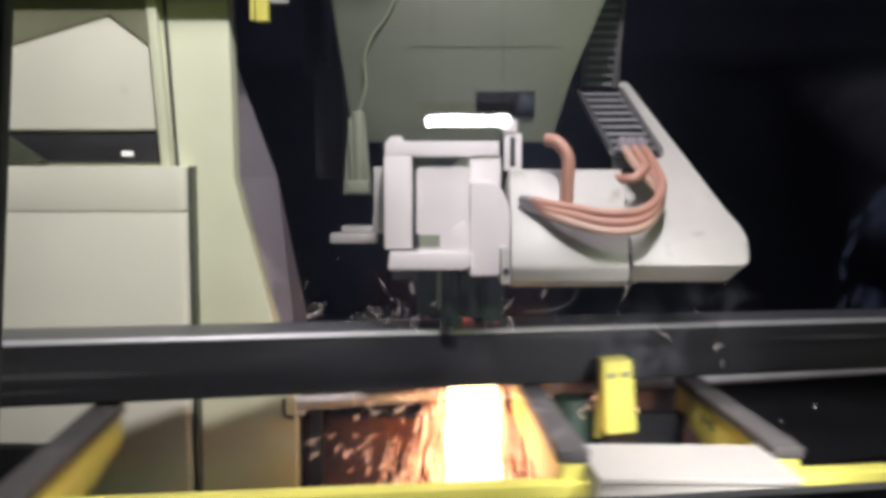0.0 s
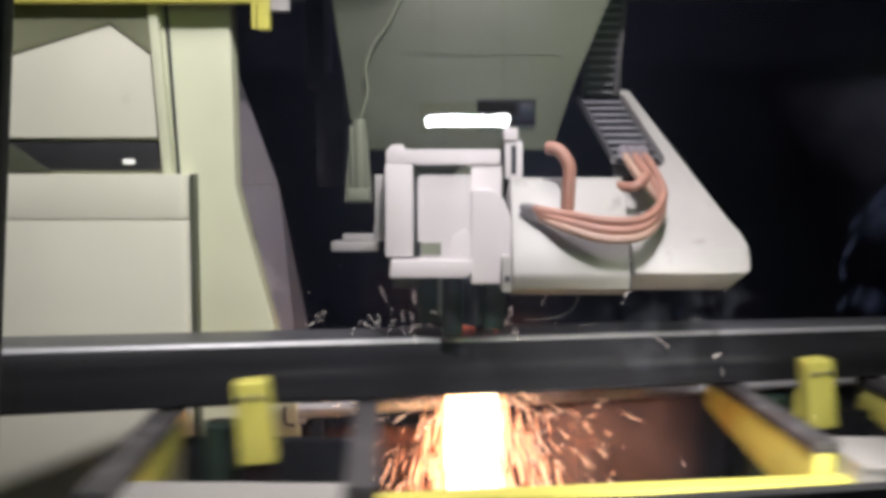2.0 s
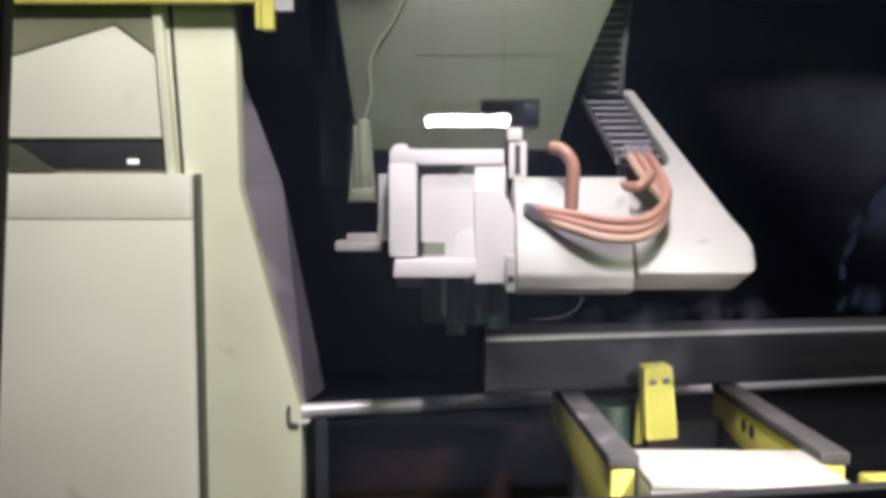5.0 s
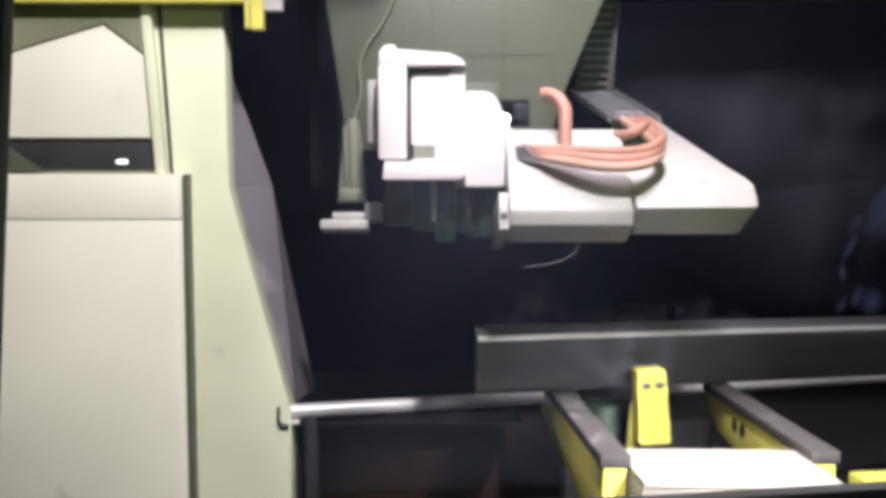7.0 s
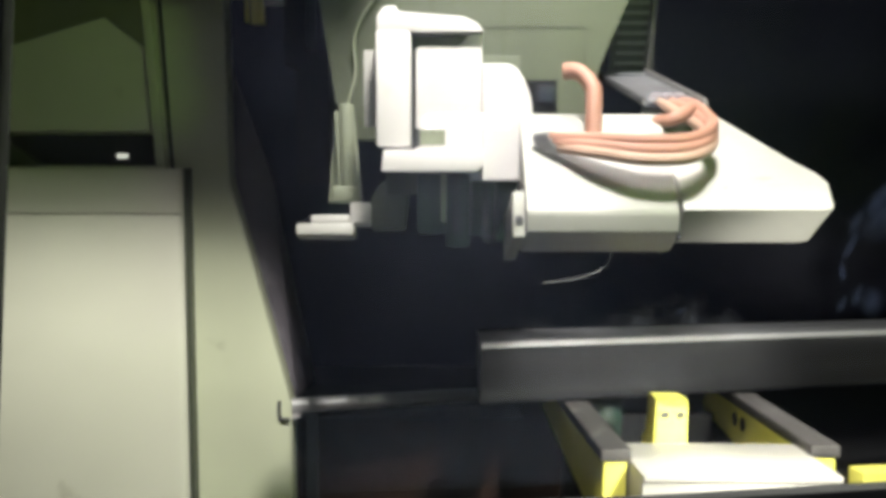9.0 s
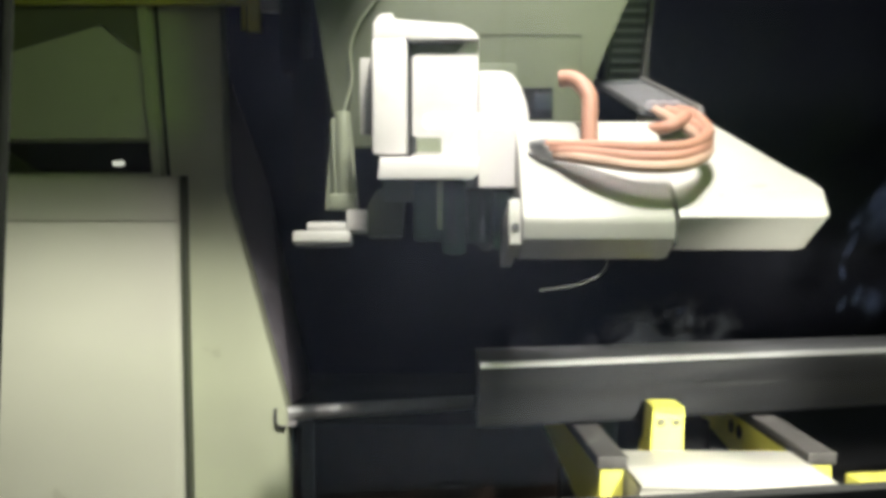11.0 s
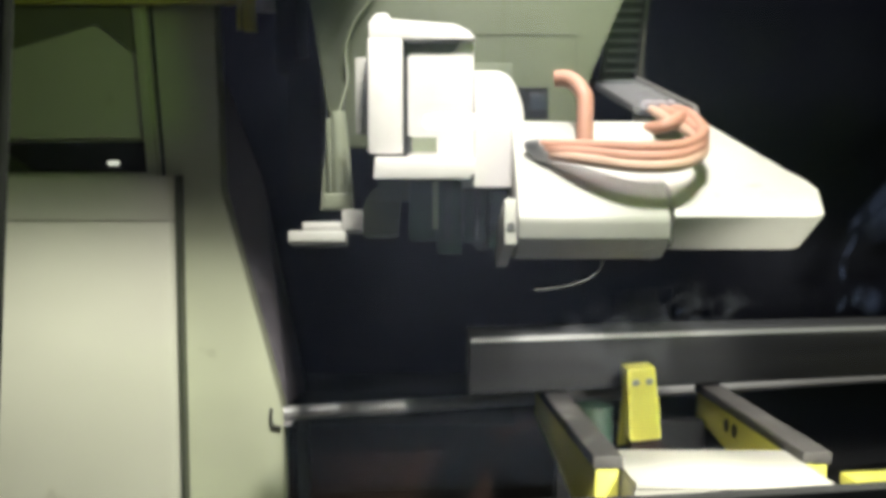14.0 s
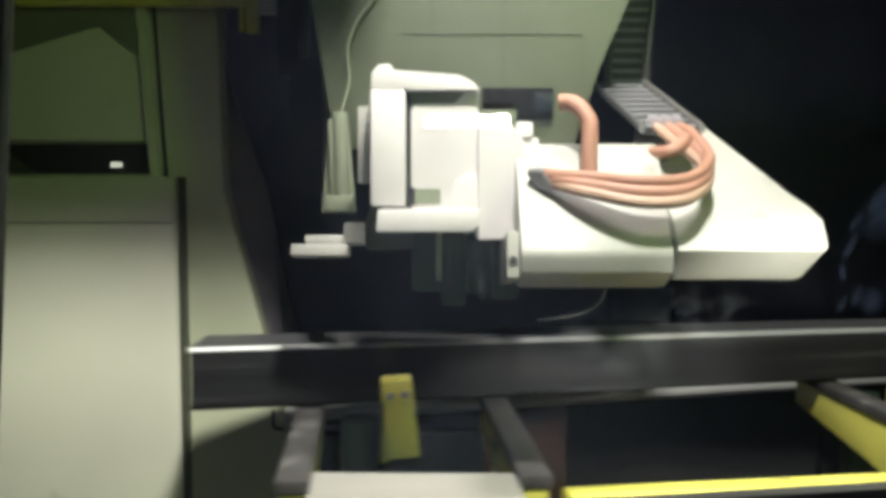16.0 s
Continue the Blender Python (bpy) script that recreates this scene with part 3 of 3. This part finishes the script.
        add_rod(bm, lay(0.25 + 0.01 * k, 3.06, 1.535 - 0.012 * k), lay(0.29 + 0.01 * k, 3.035, 1.528 - 0.012 * k), 0.012, 0.018)
        part("fitting", finish(bm, 0.001), BRIGHT, bob, "bare metal hose fitting")
        bm = bmesh.new()
        add_rod(bm, lay(0.70 - o * 1.2, 3.265, 1.695), lay(0.70 - o * 1.2, 3.3, 1.72), 0.02)
        part("cuff", finish(bm, 0.001), PURPLE, bob, "grey hose cuff")
    bm = bmesh.new()
    add_tube(bm, [lay(*p) for p in [(0.69, 3.14, 1.64), (0.64, 3.1, 1.6), (0.59, 3.14, 1.6), (0.585, 3.2, 1.61)]], 0.017, 10, 8)
    part("hose", finish(bm), HOSE, bob, "orange-red short hose")
    bm = bmesh.new()
    add_tube(bm, [loc(*p) for p in [(0.42, 3.0, 1.22), (0.4, 2.98, 1.18), (0.34, 2.98, 1.15), (0.25, 3.0, 1.14)]], 0.001, 6, 6)
    part("wire", finish(bm), BOOM, bob, "thin pale hanging wire")
    boxes("side_arm", BOOM, bob, [(-0.41 - px, -0.245 - px, -0.270, -0.190, -0.522, -0.488)], 0.008, "pale side arm")
    boxes("arm_step", BOOM, bob, [(-0.37 - px, -0.26 - px, -0.262, -0.200, -0.487, -0.462)], 0.005)
    boxes("arm_block", BOOM, bob, [(-0.259 - px, -0.2 - px, -0.260, -0.200, -0.487, -0.425)], 0.006, "grey-green arm block")
    bm = bmesh.new()
    add_prism(bm, [(-0.199 - px, -0.5), (-0.1 - px, -0.5), (-0.09 - px, -0.37), (-0.17 - px, -0.36), (-0.199 - px, -0.41)], "y", -0.258, -0.2)
    part("arm_bracket", finish(bm, 0.01), OLIVE, bob, "grey-green arm bracket")

    def ladder(holder, p, q, half_p, half_q, rungs, up, e=0.002):
        """Rungs and two side bands of a cable chain between two points."""
        p, q, up = Vector(p), Vector(q), Vector(up)
        for k in range(rungs):
            t = (k + 0.5) / rungs
            c, w = p.lerp(q, t), half_p + (half_q - half_p) * t
            d = (q - p).normalized()
            bm = bmesh.new()
            add_loft(bm, [c + d * a + up * b - Vector((w, 0, 0)) for a, b in ((-e, 0), (e, 0), (e, 0.007), (-e, 0.007))],
                     [c + d * a + up * b + Vector((w, 0, 0)) for a, b in ((-e, 0), (e, 0), (e, 0.007), (-e, 0.007))])
            part("rung", finish(bm), RUNG, holder)
        for sx in (-1, 1):
            bm = bmesh.new()
            x = Vector((0.008, 0, 0))
            a, b = p + Vector((sx * half_p, 0, 0)), q + Vector((sx * half_q, 0, 0))
            add_loft(bm, [a - x - up * 0.012, a + x - up * 0.012, a + x + up * 0.02, a - x + up * 0.02], [b - x - up * 0.012, b + x - up * 0.012, b + x + up * 0.02, b - x + up * 0.02])
            # right band is paler rubber, standing in for light along that edge
            part("side_band", finish(bm, 0.002), PAD if sx > 0 else BLACK, holder)

    chain = boxes("cable_chain", BLACK, bob, [(0.5 - px, 0.62 - px, -0.09, -0.08, 0.0, 0.012)], 0, "black plastic cable chain with grey rungs")
    ladder(chain, loc(0.56, 3.52, 1.872), loc(0.628, 3.14, 1.645), 0.08, 0.08, 9, (0, 0.5, 0.86), 0.0023)
    bm = bmesh.new()
    add_loft(bm, [loc(0.48, 3.52, 1.855), loc(0.64, 3.52, 1.855), loc(0.64, 3.53, 1.865), loc(0.48, 3.53, 1.865)],
             [loc(0.548, 3.14, 1.628), loc(0.708, 3.14, 1.628), loc(0.708, 3.15, 1.638), loc(0.548, 3.15, 1.638)])
    part("chain_bed", finish(bm), PITCH_BLACK, bob, "black chain bed")
    upper = boxes("upper_chain", BLACK, bot, [(0.55, 0.68, 0.05, 0.07, 1.9, 2.368)], 0.004, "black cable chain hanging beside the ram")
    ladder(upper, (0.59, 0.035, 1.9), (0.635, 0.035, 2.36), 0.06, 0.06, 14, (0, -1, 0), 0.005)

    # cutting head
    hd = bmesh.new()
    add_prism(hd, [(-0.097, 1.29), (0.08, 1.29), (0.08, 1.63), (0.046, 1.63), (0.02, 1.6), (-0.085, 1.6), (-0.097, 1.588)], "y", 0.0, 0.23)
    part_head = finish(hd, 0.01)
    head_body = part("head", part_head, WHITE, bot, "white painted cutting head", pose(0, -0.6, 0))
    bm = bmesh.new()
    face = [(0.0785, 1.243), (0.205, 1.243), (0.211, 1.255), (0.213, 1.435), (0.207, 1.47), (0.19, 1.515), (0.17, 1.543), (0.145, 1.552), (0.0785, 1.552)]
    add_prism(bm, face, "y", -0.012, 0.22)
    part("front_cover", finish(bm, 0.008, 3), WHITE, head_body, "white rounded front cover")
    bm = bmesh.new()
    add_prism(bm, [(0.0, 1.327), (0.082, 1.327), (0.082, 1.40), (0.06, 1.425), (0.02, 1.40)], "y", -0.008, 0.0)
    part("gusset", finish(bm, 0.004), WHITE, head_body)
    boxes("post", WHITE, head_body, [(-0.2, -0.108, -0.03, 0.1, 1.333, 1.636)], 0.009)
    bm = bmesh.new()
    add_prism(bm, [(-0.196, 1.637), (-0.196, 1.675), (-0.178, 1.697), (-0.148, 1.699), (-0.138, 1.684), (0.03, 1.671), (0.066, 1.654), (0.08, 1.637),
                   (0.0815, 1.632), (0.08, 1.633), (-0.1, 1.632), (-0.107, 1.637)], "y", -0.025, 0.1)
    part("top_bar", finish(bm, 0.006), WHITE, head_body, "white top bar with a slanted end")
    bm = bmesh.new()
    add_prism(bm, [(-0.186, 1.268), (0.065, 1.268), (0.082, 1.285), (0.082, 1.326), (-0.18, 1.326)], "y", -0.05, 0.2)
    part("bottom_flange", finish(bm, 0.006), WHITE, head_body)
    boxes("gap", BLACK, head_body, [(-0.106, -0.099, 0.0, 0.2, 1.33, 1.63)], 0.001, "dark gap behind the post")
    boxes("slot_back", GREY, head_body, [(-0.1, 0.05, 0.06, 0.09, 1.603, 1.636)], 0.002, "grey recess")
    boxes("slot", DARK, head_body, [(-0.097, -0.085, -0.004, -0.001, 1.335, 1.382)], 0, "dark slot")
    boxes("slot_floor", GREY, head_body, [(-0.084, -0.018, -0.004, -0.001, 1.338, 1.378)], 0, "grey-green slot")
    boxes("rear_plate", BOOM, head_body, [(-0.243, -0.2, 0.101, 0.13, 1.39, 1.6)], 0.004, "grey-green plate behind the post")
    boxes("back_plate", OLIVE, head_body, [(-0.19, 0.2, 0.232, 0.255, 1.2, 1.6)], 0.004, "grey-green back plate")
    boxes("torch_holder", DARK_GREEN, head_body, [(-0.093, 0.193, 0.13, 0.215, 1.09, 1.236), (-0.095, -0.02, 0.07, 0.22, 1.1, 1.262), (-0.015, 0.05, 0.06, 0.22, 1.06, 1.262), (0.055, 0.12, 0.08, 0.22, 1.09, 1.242), (0.125, 0.195, 0.07, 0.21, 1.075, 1.238)], 0.008, "dark green torch holder")
    boxes("guide_rod", DARK, head_body, [(0.0, 0.02, 0.04, 0.058, 1.1, 1.262)], 0.002)
    boxes("guide_rod", GREY, head_body, [(-0.03, -0.015, 0.045, 0.058, 1.13, 1.262)], 0.002, "grey guide rod")
    boxes("guide_rod", DARK, head_body, [(0.085, 0.1, 0.04, 0.058, 1.1, 1.24)], 0.002)
    bm = bmesh.new()
    add_rod(bm, (0.11, 0.18, 1.11), (0.11, 0.18, 1.085), 0.035, 0.03)
    add_rod(bm, (0.11, 0.18, 1.084), (0.11, 0.18, 1.06), 0.028, 0.01)
    part("torch", finish(bm, 0.003), DARK, head_body, "dark steel plasma torch")
    # the head sits a little forward of its slide
    shrink = Matrix.Translation((0, -0.1, 1.618)) @ Matrix.Diagonal((0.967, 1, 0.967, 1)) @ Matrix.Translation((0, 0, -1.618))
    for ob in (head_body, *head_body.children):
        ob.data.transform(shrink)
    return bot, bob, head_body


# ---------------------------------------------------------------- sparks
SPARK_AT = (0.085, 3.3, 0.85)


def build_sparks():
    rnd = random.Random(5)
    out = []
    def streak(bm, p, d, length, r):
        p, d = Vector(p), Vector(d).normalized()
        a = d.orthogonal().normalized()
        b = d.cross(a)
        mid = [bm.verts.new(p + (a * math.cos(q) + b * math.sin(q)) * r) for q in (0, 2.1, 4.2)]
        e0, e1 = bm.verts.new(p - d * length * 0.7), bm.verts.new(p + d * length * 0.3)
        for k in range(3):
            bm.faces.new((mid[k], mid[(k + 1) % 3], e0))
            bm.faces.new((mid[(k + 1) % 3], mid[k], e1))
    for c in range(6):
        hot = c < 2
        bm = bmesh.new()
        for _ in range(230 if hot else (420 if c < 4 else 200)):
            z = -rnd.random() * 0.5
            a = rnd.uniform(0, 6.283)
            if hot:  # dense core
                q = (0.084 + 0.06 * abs(z)) * math.sqrt(rnd.random())
                x, y = q * math.cos(a), q * math.sin(a) * 0.6
                streak(bm, (x, y, z), (x * 0.25, y * 0.2, -0.5), rnd.uniform(0.12, 0.3), rnd.uniform(0.003, 0.0055))
            elif c < 4:  # glowing mantle round the core
                q = (0.085 + 0.1 * abs(z)) + abs(rnd.gauss(0, 0.055 + 0.18 * abs(z)))
                x, y = q * math.cos(a), q * math.sin(a) * 0.6
                streak(bm, (x, y, z), (x * 0.55 + rnd.gauss(0, 0.03), y * 0.4, -0.5), rnd.uniform(0.05, 0.16), rnd.uniform(0.0008, 0.0017))
            else:  # flying sparks that fan out
                t, far = rnd.gauss(0, 0.62), 0.12 + 0.5 * rnd.random()
                x, z = (far * math.sin(t) * 1.05, 0.08 - far * math.cos(t))
                streak(bm, (x, rnd.gauss(0, 0.1), min(z, -0.01)), (math.sin(t) + rnd.gauss(0, 0.18), rnd.gauss(0, 0.15), -math.cos(t)), rnd.uniform(0.03, 0.11) * rnd.uniform(0.5, 1.2), rnd.uniform(0.0004, 0.0012))
        ob = part("spark_jet" if hot else "spark_shower", finish(bm, smooth=False), SPARK_HOT if hot else (SPARK if c < 4 else SPARK_PALE), None,
                  "white-hot jet of sparks falling below the cut" if hot else ("orange mantle of sparks round the jet" if c < 4 else "pale sparks fanning out below the cut"), pose(*SPARK_AT))
        out.append(tagged(ob, "", "sparks", "", "stuff"))
    for c in range(3):
        red = c == 1
        bm = bmesh.new()
        for _ in range(16 if red else 32):
            if red:
                # glowing red streaks stand in for sparklight on the torch parts
                x, z = rnd.gauss(0.0, 0.035), 0.22 + rnd.random() * 0.16
                streak(bm, (x, rnd.uniform(-0.1, 0.05), z), (rnd.gauss(0, 0.12), 0, 1), rnd.uniform(0.04, 0.12), rnd.uniform(0.0012, 0.003))
            else:
                x, z = rnd.gauss(-0.08 if c else -0.12, 0.17 if c else 0.3), 0.2 + abs(rnd.gauss(0, 0.1))
                streak(bm, (x, rnd.uniform(-0.25, 0.1), z), (rnd.gauss(0, 0.6), rnd.gauss(0, 0.3), rnd.gauss(0, 1)), rnd.uniform(0.02, 0.09), rnd.uniform(0.0002, 0.00055))
        if c == 0:  # sparks far out beside the line
            for _ in range(26):
                streak(bm, (rnd.uniform(-0.95, 1.3), rnd.uniform(-0.2, 0.1), rnd.choice((-1, -1, 1)) * rnd.uniform(0.05, 0.4)), (rnd.gauss(0, 0.7), 0, -1), rnd.uniform(0.02, 0.06), rnd.uniform(0.0003, 0.0009))
        ob = part("spark_spray" if red else "stray_sparks", finish(bm, smooth=False), TORCH_GLOW if red else FLECK, None,
                  "red glowing streaks standing for sparklight on the torch" if red else "scattered pale sparks flying round the torch", pose(*SPARK_AT))
        out.append(tagged(ob, "", "sparks", "", "stuff"))
    return out


def build_smoke():
    near, far = smoke_material("thin_smoke", 0.055, (0.75, 0.8, 0.95), 11, 0.48), smoke_material("faint_smoke", 0.03, (0.7, 0.72, 0.98), 2.2, 0.33)
    # the fume's brown tone also carries the orange glow of the sparks
    fume = smoke_material("glow_toned_fume", 0.3, (0.55, 0.24, 0.16), 5, 0.22)
    rnd = random.Random(8)
    out = []
    for cx, cy, cz, w, h in ((0.62, 3.1, 1.02, 0.42, 0.34), (0.35, 3.55, 1.08, 0.3, 0.4), (1.25, 3.9, 2.05, 1.7, 1.1), (1.6, 3.95, 1.75, 1.9, 1.6), (0.95, 3.6, 1.02, 0.6, 0.3), (0.16, 3.62, 0.5, 2.0, 1.0), (0.06, 3.33, 1.17, 0.75, 0.34)):
        bm = bmesh.new()
        n, layers = 14, 3
        for la in range(layers):
            ph = rnd.uniform(0, 6)
            grid = [[bm.verts.new((w * (i / n - 0.5), 0.05 * la + 0.03 * math.sin(ph + 5 * i / n + 3 * k / n), h * (k / n - 0.5))) for i in range(n + 1)] for k in range(n + 1)]
            for k in range(n):
                for i in range(n):
                    bm.faces.new((grid[k][i], grid[k][i + 1], grid[k + 1][i + 1], grid[k + 1][i]))
        brown = len(out) > 4
        ob = part("smoke_wisp", finish(bm), fume if brown else (far if cz > 1.3 else near), None,
                  "cutting fume toned brown for the spark glow" if brown else "thin bluish smoke wisp drifting over the tube", pose(cx, cy, cz))
        out.append((tagged(ob, "", "smoke", "smoke wisps", "stuff"), (cx, cy, cz)))
    return out


build_setting()
build_column()
build_far_rail()
build_gantry()
tube_ob = build_workpiece()
cart_obs, cart_rail_ob = build_carts()
robot_ob, boom_ob, head_ob = build_robot()
spark_obs = build_sparks()
smoke_obs = build_smoke()


def motions():
    travel = [(0, -6.2), (0.2, -5.984), (0.5, -5.456), (0.8, -5.038), (1, -4.791), (1.5, -4.141), (1.8, -3.688), (2, -3.375), (2.2, -3.085), (2.5, -2.768),
              (3, -2.134), (3.3, -1.69), (3.5, -1.368), (3.7, -1.087), (4, -0.724), (4.2, -0.519), (4.5, -0.23), (4.9, -0.02), (5.2, 0), (14.4, 0),
              (14.6, -0.012), (14.8, -0.05), (15, -0.119), (15.3, -0.29), (15.5, -0.452), (15.6, -0.56), (16, -0.87)]
    slide = [(0, 0), (5.3, 0), (8.7, 0), (9.0, -0.23), (9.2, -0.31), (9.5, -0.37), (9.8, -0.42), (11.2, -0.43), (11.5, -0.42), (11.7, -0.34), (12, -0.31), (12.5, -0.285),
             (13, -0.26), (13.5, -0.14), (13.9, -0.01), (14.1, 0), (16, 0)]

    def read(rows, t):
        return float(np.interp(t, [r[0] for r in rows], [r[1] for r in rows]))
    # the window and lamp are keyed to turn along with the camera
    rest = pose(0, 0, 1.618, 85.132, 0, 0.579).inverted()
    sway = [(t, pose(0, 0, 1.618, rx, 0, rz) @ rest) for t, rx, rz in PATH]
    walk(window_ob, sway)
    walk(lamp_ob, [(t, m @ LAMP_AT) for t, m in sway])
    for k, c in enumerate(cart_obs):
        walk(c, [(t, along(PITCH * k + s, CART)) for t, s in travel])
    walk(cart_rail_ob, [(t, RAIL @ pose(s, 0, 0)) for t, s in travel])
    feed = [(0, -5.4), (1, -4.3), (2, -3.15), (3, -2.05), (3.4, -1.75), (3.6, -1.4), (3.7, -1.175), (3.8, -0.987), (3.9, -0.88), (4, -0.752), (4.1, -0.64), (4.2, -0.54),
            (4.5, -0.24), (4.9, -0.02), (5.2, 0), (14.4, 0), (14.6, -0.02), (14.8, -0.055), (15, -0.115), (15.3, -0.3), (15.5, -0.49), (15.7, -0.66), (16, -0.92)]
    times = sorted({t for t, _ in feed} | {t for t, _ in slide})
    walk(tube_ob, [(t, LINE @ pose(read(feed, t) + 0.3 * read(slide, t), 0.954 * read(slide, t), 0)) for t in times])
    drop = [(0, 0), (6.4, 0), (7, 0.017), (7.5, 0.053), (8, 0.1), (8.4, 0.13), (8.6, 0.135), (12.5, 0.135), (12.7, 0.12), (13, 0.08), (13.5, 0.033), (13.9, 0), (16, 0)]
    for c in cart_obs:
        clamp = next(o for o in c.children if o.name.startswith("clamp"))
        walk(clamp, [(t, pose(0.588 - 0.44 * d, -0.043 - 2.95 * d, 0.833 - 0.23 * d, 0, -6 + 44 * d, 0)) for t, d in drop])
    ahead = [(0, 0), (7.15, 0), (7.5, -0.14), (8, -0.37), (8.5, -0.52), (8.8, -0.54), (14.9, -0.54), (15.5, -0.565), (16, -0.585)]
    walk(robot_ob, [(t, pose(-0.008 - 0.055 * d, 3.7 + d, 0)) for t, d in ahead])
    lift = [(0, 0), (4.9, 0), (5.3, 0.02), (6.3, 0.25), (6.5, 0.272), (7, 0.318), (7.5, 0.322), (8, 0.33), (14.6, 0.33), (15, 0.312), (15.5, 0.256), (16, 0.198)]
    walk(head_ob, [(t, pose(0, -0.6, 0.962 * d)) for t, d in lift])
    tilt = [(0, 0), (4.9, 0), (5.3, 1.2), (6.3, 11.6), (6.5, 13.2), (7, 15.1), (7.5, 15.3), (14.6, 15.3), (15, 14.3), (15.5, 12.3), (16, 10)]
    times = sorted({t for t, _ in tilt} | {t for t, _ in ahead})
    walk(boom_ob, [(t, pose(PIVOT[0] + 0.055 * read(ahead, t), PIVOT[1] - 3.7, PIVOT[2], -read(tilt, t))) for t in times])
    for k, (o, (cx, cy, cz)) in enumerate(smoke_obs):
        if k > 4:  # the fume settles when the cut ends
            walk(o, [(t, pose(cx + 0.02 * math.sin(3 * t), cy, cz)) for t in (0, 0.7, 1.4, 2.1, 2.8, 3.5, 4.2, 4.5)] + [(5.2, pose(cx, cy, -0.7)), (16, pose(cx, cy, -0.7))])
            continue
        walk(o, [(t, pose(cx + 0.03 * math.sin(0.7 * t + k) + (0.9 * min(1, max(0, (7 - t) / 3)) if cz > 1.3 else 0), cy, cz + 0.05 * math.sin(0.5 * t + 1.7 * k), 0, 6 * math.sin(0.4 * t + k), 0)) for t in range(17)])
    x, y, z = SPARK_AT
    for k, o in enumerate(spark_obs):
        rows, t = [], 0.0
        while t < 4.45:
            up = k < 2
            dz = (0.0, -0.03)[int(t * 10 + k) % 2] if up or k > 5 else -0.16 * ((t * 2.5 + k * 0.25) % 1.0)
            rows.append((round(t, 2), pose(x + 0.012 * math.sin(9 * t + 2 * k), y, z + dz)))
            t += 0.1
        rows += [(4.7, pose(x, y, 0.1 if k < 6 else -0.3)), (4.9, pose(x, y, -0.6)), (16, pose(x, y, -0.6))]
        walk(o, rows)


motions()
